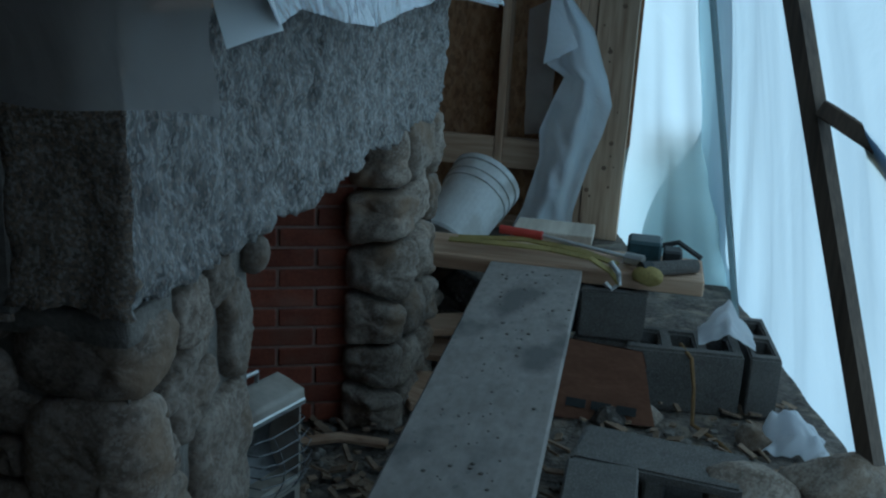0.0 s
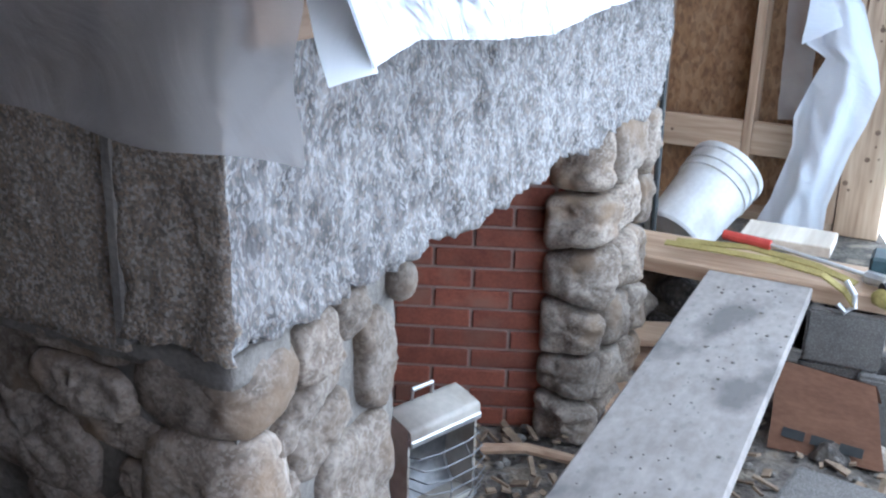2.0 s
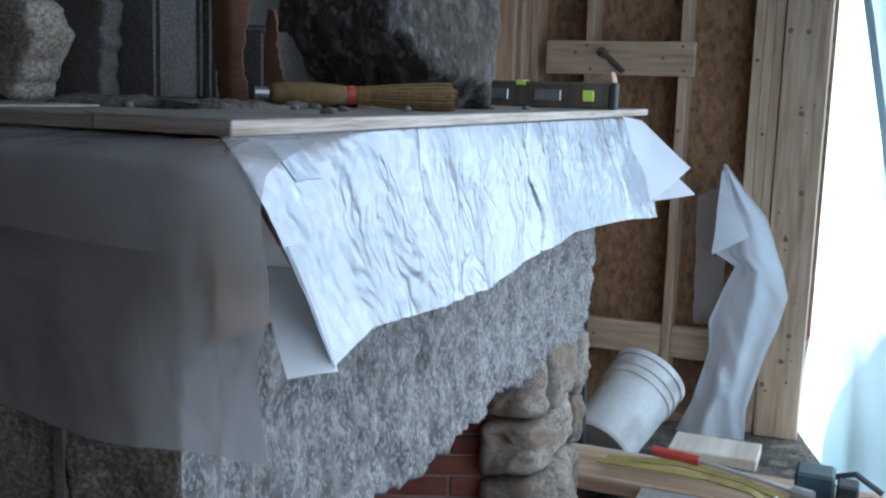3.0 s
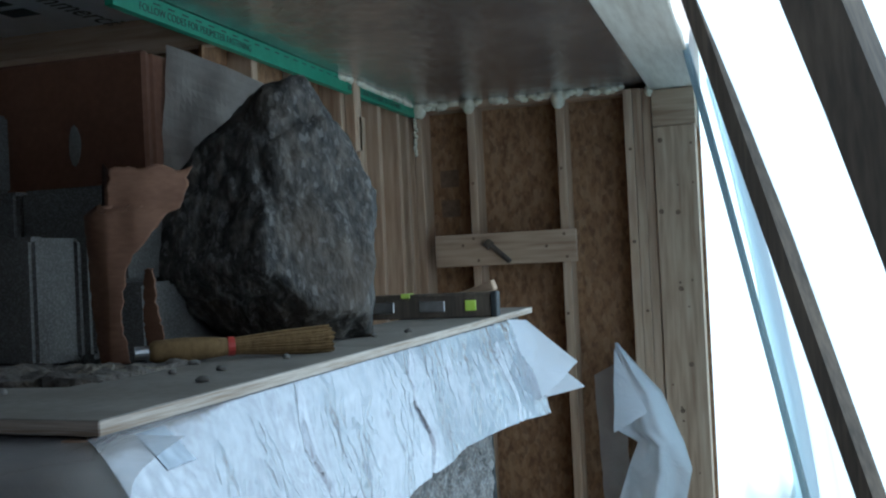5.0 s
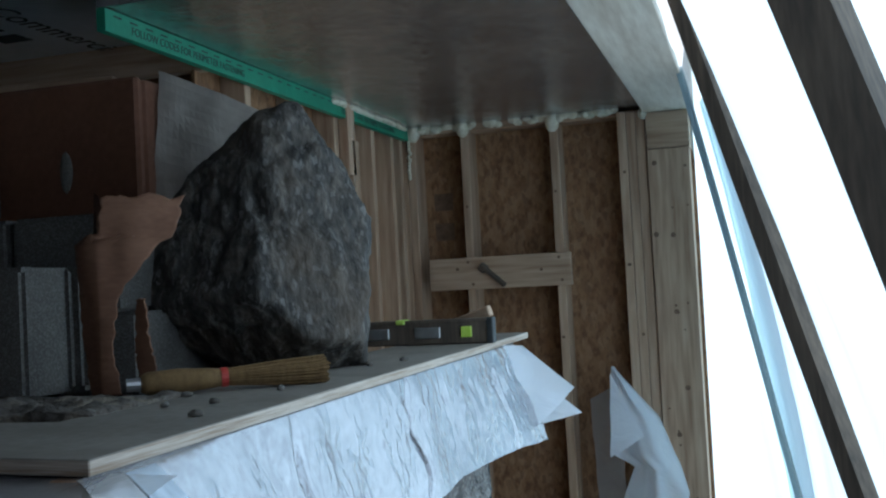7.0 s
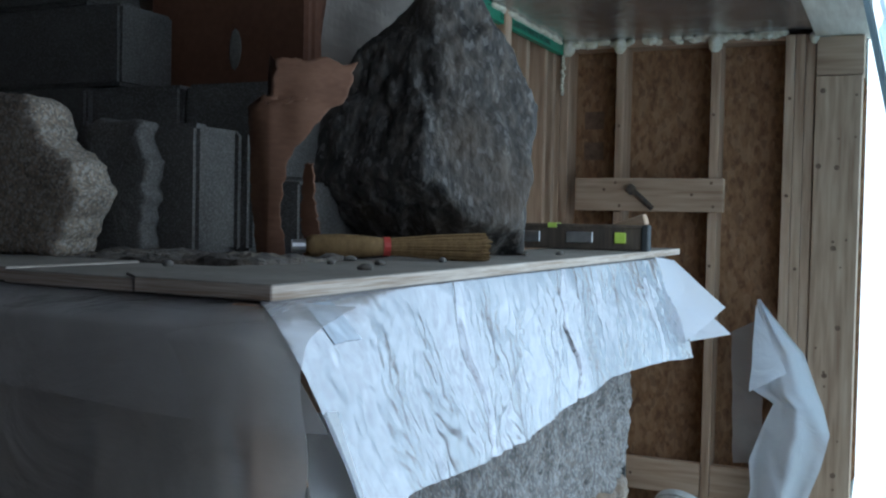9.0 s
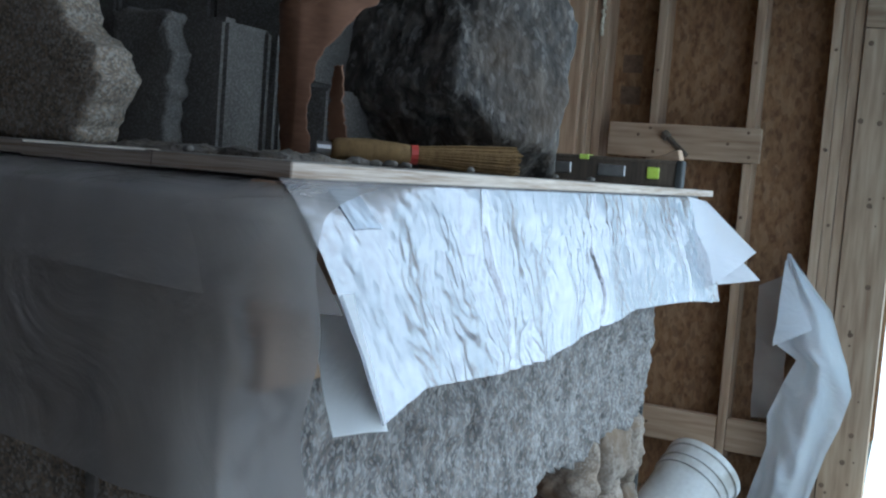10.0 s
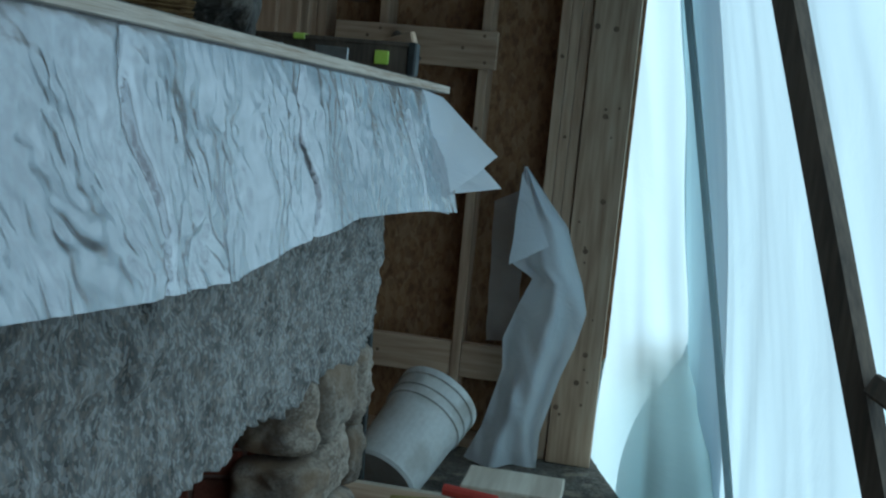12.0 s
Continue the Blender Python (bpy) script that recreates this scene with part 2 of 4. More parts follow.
def box(x0, x1, y0, y1, z0, z1, bev=0.003, bm=None, m=None):
    bm2 = bmesh.new()
    bmesh.ops.create_cube(bm2, size=1)
    for v in bm2.verts:
        v.co = Vector(((x0 + x1) / 2 + v.co.x * (x1 - x0), (y0 + y1) / 2 + v.co.y * (y1 - y0), (z0 + z1) / 2 + v.co.z * (z1 - z0)))
    if bev:
        bmesh.ops.bevel(bm2, geom=bm2.edges[:], offset=bev, segments=1, affect="EDGES")
    if m is not None:
        bmesh.ops.transform(bm2, matrix=m, verts=bm2.verts)
    return join(bm, bm2)


def join(bm, bm2):
    if bm is None:
        return bm2
    me = bpy.data.meshes.new("tmp")
    bm2.to_mesh(me)
    bm.from_mesh(me)
    bm2.free()
    bpy.data.meshes.remove(me)
    return bm


def bar(p0, p1, w, t, bm=None, bev=0.003, up=(0, 1, 0)):
    """A squared bar from p0 to p1, w along the given side, t across it."""
    p0, p1 = Vector(p0), Vector(p1)
    d = p1 - p0
    zc = d.normalized()
    xc = (Vector(up) - zc * zc.dot(Vector(up))).normalized()
    yc = zc.cross(xc)
    m = Matrix((xc, yc, zc)).transposed().to_4x4()
    m.translation = (p0 + p1) / 2
    return box(-w / 2, w / 2, -t / 2, t / 2, -d.length / 2, d.length / 2, bev, bm, m)


def tube(points, r, bm=None, n=8, taper=None):
    """A round tube along points; taper gives a radius for each."""
    b2 = bmesh.new()
    rings = []
    P = [Vector(p) for p in points]
    ref = Vector((0.31, 0.2, 0.93))
    for i, p in enumerate(P):
        d = (P[min(i + 1, len(P) - 1)] - P[max(i - 1, 0)]).normalized()
        a = d.cross(ref).normalized()
        c = d.cross(a)
        rr = taper[i] if taper else r
        rings.append([b2.verts.new(p + (a * math.cos(k * 2 * math.pi / n) + c * math.sin(k * 2 * math.pi / n)) * rr) for k in range(n)])
    for q, s in zip(rings, rings[1:]):
        for k in range(n):
            b2.faces.new((q[k], q[(k + 1) % n], s[(k + 1) % n], s[k]))
    b2.faces.new(rings[0][::-1])
    b2.faces.new(rings[-1])
    return join(bm, b2)


def sheet(fn, nu, nv, thick=0.0):
    """A sheet over u, v in 0..1."""
    bm = bmesh.new()
    g = [[bm.verts.new(fn(i / nu, j / nv)) for j in range(nv + 1)] for i in range(nu + 1)]
    for i in range(nu):
        for j in range(nv):
            bm.faces.new((g[i][j], g[i + 1][j], g[i + 1][j + 1], g[i][j + 1]))
    bm.normal_update()
    if thick:
        bmesh.ops.solidify(bm, geom=bm.faces[:], thickness=thick)
    return bm


def fbm(p, s, o=4):
    return noise.fractal(Vector(p) * s, 0.9, 2.1, o)


def rock(c, radii, seed, cuts=9, depth=0.78, rough=0.06, sub=4, flat=None, spin=0.0):
    """An angular stone: a ball cut by planes, then roughened. flat: the height on which it rests."""
    rs = random.Random(seed)
    bm = bmesh.new()
    bmesh.ops.create_icosphere(bm, subdivisions=sub, radius=1)
    planes = []
    for _ in range(cuts):
        v = Vector((rs.gauss(0, 1), rs.gauss(0, 1), rs.gauss(0, 1))).normalized()
        planes.append((v, depth * rs.uniform(0.82, 1.15)))
    off = Vector((seed * 3.1, seed * 1.7, seed * 0.9))
    R = Matrix.Rotation(spin, 3, "Z")
    for v in bm.verts:
        p = v.co.copy()
        for n, d in planes:
            k = p.dot(n)
            if k > d:
                p -= n * (k - d) * 0.93
        p *= 1 + rough * fbm(p + off, 2.2, 5) + rough * 0.35 * fbm(p + off, 8, 3)
        q = R @ Vector((p.x * radii[0], p.y * radii[1], p.z * radii[2])) + Vector(c)
        if flat is not None and q.z < flat:
            q.z = flat + (q.z - flat) * 0.02
        v.co = q
    return bm


def slab(x0, x1, y0, y1, z0, z1, step, amp, seed, streak=0.0):
    """A block of rough stone, its faces in fine steps and broken by noise."""
    bm = bmesh.new()
    nx, ny, nz = (max(2, round((b - a) / step)) for a, b in ((x0, x1), (y0, y1), (z0, z1)))
    keep = {}

    def vert(i, j, k):
        if (i, j, k) not in keep:
            keep[i, j, k] = bm.verts.new((x0 + (x1 - x0) * i / nx, y0 + (y1 - y0) * j / ny, z0 + (z1 - z0) * k / nz))
        return keep[i, j, k]

    for i in range(nx):
        for j in range(ny):
            for k in (0, nz):
                bm.faces.new([vert(*q) for q in ((i, j, k), (i + 1, j, k), (i + 1, j + 1, k), (i, j + 1, k))])
    for i in range(nx):
        for k in range(nz):
            for j in (0, ny):
                bm.faces.new([vert(*q) for q in ((i, j, k), (i + 1, j, k), (i + 1, j, k + 1), (i, j, k + 1))])
    for j in range(ny):
        for k in range(nz):
            for i in (0, nx):
                bm.faces.new([vert(*q) for q in ((i, j, k), (i, j + 1, k), (i, j + 1, k + 1), (i, j, k + 1))])
    bmesh.ops.recalc_face_normals(bm, faces=bm.faces[:])
    bm.normal_update()
    off = Vector((seed * 2.3, seed, seed * 0.7))
    for v in bm.verts:
        p, n = v.co + off, v.normal.copy()
        d = fbm(p, 7, 3) * 0.8 + fbm((p.x * 24, p.y * 24, p.z * 13), 1, 5) * 0.75 + fbm(p, 70, 3) * 0.3
        d += streak * fbm((p.x * 3, p.y * 60, p.z * 7), 1, 3)
        v.co = v.co + n * d * amp
    return bm


def cell(seeds, i, lo, hi, gap):
    """The Voronoi cell of seed i inside the rectangle lo..hi, drawn in by gap."""
    poly = [Vector((lo[0], lo[1])), Vector((hi[0], lo[1])), Vector((hi[0], hi[1])), Vector((lo[0], hi[1]))]
    s = Vector(seeds[i])
    for j, o in enumerate(seeds):
        if j == i:
            continue
        o = Vector(o)
        d = (o - s).normalized()
        lim = (o - s).length / 2 - gap
        out = []
        for a, b in zip(poly, poly[1:] + poly[:1]):
            da, db = (a - s).dot(d) - lim, (b - s).dot(d) - lim
            if da <= 0:
                out.append(a)
            if da * db < 0:
                out.append(a + (b - a) * (da / (da - db)))
        poly = out
        if len(poly) < 3:
            return None
    return poly


def field_stone(poly, place, high, seed, n=44):
    """A domed stone over a cell; place(u, z, h) lays it on the masonry."""
    c = sum(poly, Vector((0, 0))) / len(poly)
    pts, m = [], len(poly)
    per = [(poly[(k + 1) % m] - poly[k]).length for k in range(m)]
    tot, run, k = sum(per), 0.0, 0
    for q in range(n):
        t = tot * q / n
        while t > run + per[k]:
            run += per[k]
            k += 1
        pts.append(poly[k].lerp(poly[(k + 1) % m], (t - run) / per[k]))
    for _ in range(3):
        pts = [(pts[q - 1] + pts[q] * 2 + pts[(q + 1) % n]) / 4 for q in range(n)]
    bm = bmesh.new()
    rings = []
    for s in (1.0, 1.0, 0.985, 0.95, 0.89, 0.81, 0.71, 0.59, 0.46, 0.32, 0.17):
        ring = []
        for q, p in enumerate(pts):
            w = c + (p - c) * s * (1 + 0.05 * fbm((p.x * 22 + seed, p.y * 22, seed), 1, 2))
            h = high * (max(0.0, 1 - s ** 7)) ** 0.45 if rings else -0.03
            h *= 1 + 0.42 * fbm((w.x + seed, w.y, seed), 13, 4)
            h += 0.006 * fbm((w.x + seed, w.y, seed), 48, 4) if rings else 0
            ring.append(bm.verts.new(place(w.x, w.y, h)))
        rings.append(ring)
    top = bm.verts.new(place(c.x, c.y, high * (1 + 0.25 * fbm((c.x + seed, c.y, seed), 11, 3))))
    for a, b in zip(rings, rings[1:]):
        for q in range(n):
            bm.faces.new((a[q], a[(q + 1) % n], b[(q + 1) % n], b[q]))
    for q in range(n):
        bm.faces.new((rings[-1][q], rings[-1][(q + 1) % n], top))
    bmesh.ops.recalc_face_normals(bm, faces=bm.faces[:])
    return bm


def corner_place(cx, cy, r):
    """Unrolls the corner at (cx, cy): u > 0 runs along y on the front, u < 0 runs back along -x on the end face."""
    def place(u, z, h):
        a = max(-r, min(r, u)) / r * math.pi / 4 + math.pi / 4
        nx, ny = math.sin(a), -math.cos(a)
        if u >= r:
            x, y, nx, ny = cx, cy + u, 1, 0
        elif u <= -r:
            x, y, nx, ny = cx + u, cy, 0, -1
        else:
            x, y = cx - r + r * nx, cy + r + r * ny
        return Vector((x + nx * h, y + ny * h, z))
    return place


def cmu(cores=2, lx=0.39, wy=0.19, hz=0.19, ears=False):
    """A hollow block with its foot at the origin, long side along x: one skin over a plan of solid and hollow cells."""
    e = 0.03 if ears else 0.0
    lx -= 2 * e
    xs = [-lx / 2, -lx / 2 + 0.042]
    hollow = (lx - 0.084 - 0.044 * (cores - 1)) / cores
    for k in range(cores):
        xs.append(xs[-1] + hollow)
        xs.append(xs[-1] + (0.044 if k < cores - 1 else 0.042))
    if ears:
        xs = [xs[0] - e] + xs + [xs[-1] + e]
    ys = [-wy / 2, -wy / 2 + 0.04, wy / 2 - 0.04, wy / 2]
    bm, keep = bmesh.new(), {}

    def vert(i, j, k):
        if (i, j, k) not in keep:
            keep[i, j, k] = bm.verts.new((xs[i], ys[j], hz * k))
        return keep[i, j, k]

    full = lambda i, j: 0 <= i < len(xs) - 1 and 0 <= j < 3 and (j != 1 or i % 2 == (1 if ears else 0))
    for i in range(len(xs) - 1):
        for j in range(3):
            if not full(i, j):
                continue
            for k in (0, 1):
                bm.faces.new([vert(a, b, k) for a, b in ((i, j), (i + 1, j), (i + 1, j + 1), (i, j + 1))])
            for di, dj, a, b in ((-1, 0, (i, j), (i, j + 1)), (1, 0, (i + 1, j), (i + 1, j + 1)), (0, -1, (i, j), (i + 1, j)), (0, 1, (i, j + 1), (i + 1, j + 1))):
                if not full(i + di, j + dj):
                    bm.faces.new([vert(*a, 0), vert(*b, 0), vert(*b, 1), vert(*a, 1)])
    bmesh.ops.recalc_face_normals(bm, faces=bm.faces[:])
    bm.normal_update()
    sharp = [e for e in bm.edges if e.calc_face_angle(0) > 0.5]
    bmesh.ops.bevel(bm, geom=sharp, offset=0.008, segments=2, affect="EDGES")
    return bm


# ---- structure ----
def setting(name, bm, material, label, cat, smooth=False):
    return tagged(part(name, bm, material, None, label, smooth), label, cat, "", "structure")


def floor_fn(u, v):
    x, y = -3.0 + 5.2 * u, -2.2 + 7.4 * v
    return (x, y, FLOOR + 0.012 * fbm((x, y, 0), 5, 5))


setting("floor", sheet(floor_fn, 150, 190), dirt, "rough dirt floor strewn with rubble and dust", "floor", True)
WY = 4.432
wall = setting("wall_north", box(-3.0, 0.05, WY + 0.14, WY + 0.155, FLOOR, 2.6, 0), osb, "unfinished strand board wall with exposed pine studs", "wall")


def lumber(x0, x1, y0, y1, z0, z1, m, name="stud", label=""):
    return part(name, box(x0, x1, y0, y1, z0, z1, 0.003), m, wall, label)


for x in (-1.262, -1.222, -0.968, -0.56):
    lumber(x, x + 0.038, WY, WY + 0.139, FLOOR + 0.04, 2.16, wood_z)
for x in (-1.5, -1.9, -2.3, -2.7):
    lumber(x, x + 0.038, WY, WY + 0.139, FLOOR + 0.04, 2.55, wood_z)
for x in (-0.262, -0.222, -0.182):
    lumber(x, x + 0.0385, WY - 0.002 + 0.004 * (x > -0.2), WY + 0.139, FLOOR + 0.04, 2.16, wood_z)
lumber(-0.14, 0.035, WY - 0.012, WY + 0.13, FLOOR, 1.985, wood_z, "door_post", "wide knotty pine post beside the opening")
lumber(-0.14, 0.04, WY - 0.01, WY + 0.13, 1.988, 2.145, wood_x, "header_end")
lumber(-3.0, -0.145, WY + 0.01, WY + 0.138, FLOOR, FLOOR + 0.039, wood_x, "sole_plate")
lumber(-1.18, -0.265, WY + 0.03, WY + 0.138, 2.145, 2.2, wood_x, "nailer")
for x0, x1 in ((-1.18, -0.97), (-0.928, -0.562), (-0.52, -0.264)):
    lumber(x0, x1, WY + 0.004, WY + 0.042, 0.21, 0.35, wood_x, "blocking")

# nailed plank across two studs, with a long bolt through it
tagged(part("nailed_plank", box(-1.131, -0.489, WY - 0.04, WY - 0.002, 1.427, 1.570, 0.003), wood_x), "short knotty pine board nailed across the studs", "board")
bolt = thing("iron_spike", "dark iron spike hanging from the nailed board", "spike")
part("shank", tube([(-0.87, WY - 0.05, 1.517), (-0.78, WY - 0.07, 1.44)], 0.012, None, 8), wood_dark, bolt)
part("head", tube([(-0.89, WY - 0.045, 1.53), (-0.868, WY - 0.052, 1.513)], 0.02, None, 8), wood_dark, bolt)

# ceiling board, its green edge tape and the beam over the opening
setting("ceiling", box(-1.235, -0.15, 2.13, WY + 0.14, 2.178, 2.23, 0.002), foil_ceiling, "dull foil-faced insulation board ceiling with creases", "ceiling")
strip = setting("trim", box(-1.232, -1.207, 2.125, WY - 0.01, 2.119, 2.176, 0.001), green, "green printed edge strip of the ceiling board", "trim")
setting("beam", box(-0.148, 0.06, -1.9, WY + 0.13, 2.148, 2.62, 0.004), wood_pale, "pale weathered wooden beam over the opening", "beam")
# Unseen roof, added with the beam's extra height to keep sky light out.
setting("ceiling_upper", box(-3.0, 0.16, -1.9, WY + 0.3, 2.622, 2.66, 0), foil_ceiling, "unseen foil-faced board added over the room to keep sky light out", "ceiling")
setting("wall_west", box(-3.05, -3.0, -1.9, WY + 0.2, FLOOR, 2.66, 0), plaster, "plain dim wall", "wall")
# Added wall, out of view, that closes the room behind the viewer.
setting("wall_south", box(-3.05, 1.9, -1.95, -1.9, FLOOR, 2.66, 0), plaster, "plain dim wall added out of view to close the room", "wall")

# foil-faced board of the room beyond, with its print
membrane = setting("insulation_board", box(-2.9, -1.24, 1.2, 2.74, 2.25, 2.28, 0.002), membrane_mat, "silvery foil-faced insulation board with dark print", "ceiling")
setting("tie_beam", box(-3.0, -1.25, 2.75, 2.79, 2.15, 2.28, 0.003), wood_x, "rough brown tie beam under the insulation board", "beam")

# partition with bare studs behind the boulder
west = setting("partition", box(-1.34, -1.33, 2.75, WY, FLOOR, 2.5, 0), osb, "bare stud partition sheathed with strand board", "wall")
for y in (2.9, 3.3, 3.62, 3.78, 4.02, 4.26, 4.38):
    part("stud", box(-1.328, -1.24, y, y + 0.038, FLOOR, 2.46, 0.003), wood_z, west)
for y, z in ((3.66, 1.9), (3.70, 1.62)):
    part("block", box(-1.24, -1.20, y, y + 0.07, z, z + 0.42, 0.003), wood_z, west)
part("top_plate", box(-1.42, -1.24, 2.3, WY, 2.462, 2.50, 0.003), wood_y, west)


# ---- tent of plastic ----
def tent_x(y, z):
    k = (2.2 - z) / 2.28
    return 0.066 + k * (0.68 - (y - 2.23) * 0.165) + 0.05 * math.sin(math.pi * min(1, max(0, k))) + 0.14 * min(1.0, max(0.0, (2.1 - y) / 0.8)) * min(1.0, max(0.0, k * 6 + 0.3))


def tent_fn(u, v):
    y, z = 1.0 + 3.59 * u, 2.2 - 2.3 * v
    fold = 0.030 * noise.noise(Vector((y * 3.4 + z * 1.2, z * 0.7, 1))) + 0.005 * noise.noise(Vector((y * 17 + z * 3, z * 1.1, 4))) + 0.002 * noise.noise(Vector((y * 46 + z * 6, z * 1.6, 5)))
    return (tent_x(y, z) + 0.03 + fold, y, z)


setting("tent_sheet", sheet(tent_fn, 120, 50), tent_film, "translucent white plastic sheeting hung as a tent", "sheeting", True)
# Sheeting near the viewer is coloured darker to cut the light it lets in.
setting("tent_sheet_dimmed", sheet(lambda u, v: tent_fn(-0.394 * (1 - u), v), 60, 50), tent_film_near, "plastic sheeting of the tent near the viewer, coloured darker to cut its light", "sheeting", True)


# Unseen opaque sheet added to keep light out from behind the viewer.
setting("tent_back", sheet(lambda u, v: (tent_x(-1.9 + 1.65 * u, 2.22 - 2.32 * v) + 0.06, -1.9 + 1.65 * u, 2.22 - 2.32 * v), 20, 10), plaster, "unseen opaque sheet added behind the viewer to block light", "wall")


def end_fn(u, v):
    x, z = 0.03 + 0.85 * u, 2.62 - 2.72 * v
    fold = 0.03 * noise.noise(Vector((x * 9.0 + z * 1.5, z * 0.8, 7))) + 0.003 * noise.noise(Vector((x * 30 + z * 4, z * 2, 9)))
    k = min(1.0, max(0.0, (0.45 - z) / 0.50))
    return (x, WY + 0.15 + fold - 0.7 * k * k * (3 - 2 * k) * min(1.0, max(0.0, (x - 0.03) / 0.2)), z)


setting("tent_end", sheet(end_fn, 60, 50), tent_film, "translucent plastic closing the end of the tent", "sheeting", True)
def bowed(top, run, bow, w, t, steps=10, first=0.0, last=1.0):
    """A slender bar bowed between the beam and the ground."""
    pts = []
    for i in range(steps + 1):
        k = first + (last - first) * i / steps
        pts.append((top[0] + run[0] * k + bow[0] * k * (1 - k), top[1] + run[1] * k + bow[1] * k * (1 - k), top[2] + run[2] * k))
    return tube(pts, 0.71 * (w + t) / 2, None, 4)


pole = thing("tent_pole", "dark weathered lumber pole carrying the plastic sheeting", "pole", "tent poles")
part("shaft", bowed((0.115, 2.528, 2.17), (0.631, -0.487, -2.25), (-0.01, 0.06), 0.042, 0.042), wood_dark, pole)
part("brace", bar((0.50, 2.23, 0.86), (0.82, 1.80, 0.70), 0.045, 0.04, None, 0.004), wood_dark, pole)
pole = thing("sheet_seam", "rolled grey-blue plastic seam near the tent end", "seam")
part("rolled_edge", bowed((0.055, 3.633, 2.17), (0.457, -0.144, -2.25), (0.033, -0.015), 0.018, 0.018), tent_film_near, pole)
pole = thing("tent_rafter", "broad dark lumber rafter leaning against the beam", "rafter", "tent poles")
part("shaft", bowed((0.25, 1.36, 2.065), (0.476, -0.02, -1.913), (0.21, 0.0), 0.055, 0.085, 12, -0.07, 1.12), wood_dark, pole)

# ---- fireplace ----
fp = thing("fireplace", "fieldstone fireplace with a rough granite lintel and brick firebox", "fireplace")
FX, NY = -0.475, 0.905
near = corner_place(FX, NY, 0.03)
part("mortar_core", slab(-1.14, FX - 0.003, NY + 0.003, 1.288, FLOOR, 0.715, 0.02, 0.006, 31), mortar, fp, "grey mortar between the stones")
END_STONES = [(-0.44, 0.618, 0.122, 0.072, 4), (-0.275, 0.674, 0.122, 0.017, -2), (-0.24, 0.616, 0.086, 0.034, -5), (-0.018, 0.645, 0.134, 0.050, 0), (-0.345, 0.516, 0.116, 0.064, -14), (-0.185, 0.562, 0.096, 0.029, -10), (-0.53, 0.50, 0.052, 0.048, 0), (-0.515, 0.405, 0.072, 0.046, 0),
              (-0.165, 0.495, 0.021, 0.027, 0), (-0.03, 0.492, 0.119, 0.094, -4), (-0.29, 0.412, 0.078, 0.036, -6), (-0.168, 0.402, 0.046, 0.056, 0), (-0.10, 0.30, 0.078, 0.085, 0), (-0.27, 0.29, 0.082, 0.074, 5), (-0.45, 0.29, 0.085, 0.062, -5), (-0.10, 0.13, 0.115, 0.078, 0), (-0.34, 0.135, 0.105, 0.072, 6), (-0.55, 0.16, 0.075, 0.065, 0)]
FRONT_STONES = [(0.165, 0.657, 0.046, 0.046, 8), (0.243, 0.68, 0.036, 0.036, 20), (0.182, 0.612, 0.048, 0.016, 14), (0.315, 0.578, 0.045, 0.078, 6), (0.135, 0.582, 0.092, 0.024, 22), (0.168, 0.525, 0.073, 0.040, 16), (0.258, 0.382, 0.092, 0.118, 4), (0.094, 0.47, 0.017, 0.032, 0), (0.084, 0.402, 0.042, 0.038, 12),
                (0.065, 0.345, 0.074, 0.022, 0), (0.065, 0.262, 0.088, 0.058, 0), (0.30, 0.20, 0.055, 0.055, 0), (0.205, 0.19, 0.045, 0.062, 0), (0.09, 0.125, 0.095, 0.072, 0), (0.275, 0.085, 0.085, 0.06, 0), (0.02, -0.01, 0.15, 0.055, 0), (0.27, -0.02, 0.09, 0.05, 0), (-0.25, -0.01, 0.11, 0.055, 0), (-0.5, 0.0, 0.12, 0.07, 0)]


def stone_outline(u, z, w, h, tilt, seed):
    """A squarish rounded outline, uneven all round."""
    out, a = [], radians(tilt)
    rs = random.Random(seed)
    e = rs.uniform(0.36, 0.55)
    for k in range(28):
        t = 2 * math.pi * k / 28
        c, d = math.cos(t), math.sin(t)
        r = 1 + 0.13 * noise.noise(Vector((c * 1.3 + seed * 3.7, d * 1.3, seed)))
        p, q = (w + 0.001) * 1.03 * r * math.copysign(abs(c) ** e, c), (h + 0.001) * 1.03 * r * math.copysign(abs(d) ** e, d)
        out.append(Vector((u + p * math.cos(a) - q * math.sin(a), max(FLOOR, z + p * math.sin(a) + q * math.cos(a)))))
    return out


for i, (u, z, w, h, tilt) in enumerate(END_STONES + FRONT_STONES):
    flat = 0.017 + 0.010 * ((i * 7) % 5) / 4
    part("stone", field_stone(stone_outline(u, z, w, h, tilt, i + 1), near, flat if min(w, h) > 0.03 else flat * 0.75, i + 1), stone, fp, "", True)
part("pebble", rock((FX + 0.012, 1.283, 0.684), (0.026, 0.026, 0.036), 71, 4, 0.9, 0.03, 3), stone, fp, "", True)

far = corner_place(FX + 0.005, 2.255, 0.035)
part("mortar_core", box(-0.62, FX - 0.01, 2.27, 2.57, FLOOR, 0.74, 0.01), mortar, fp, "grey mortar between the stones")
FSEED = [(-0.06, 0.63), (0.13, 0.66), (0.30, 0.64), (-0.05, 0.515), (0.16, 0.53), (0.33, 0.50), (-0.02, 0.36), (0.16, 0.38), (0.31, 0.34), (-0.05, 0.215), (0.12, 0.22), (0.28, 0.2),
         (-0.04, 0.10), (0.10, 0.09), (0.25, 0.07), (-0.06, -0.02), (0.12, -0.03), (0.3, -0.03)]
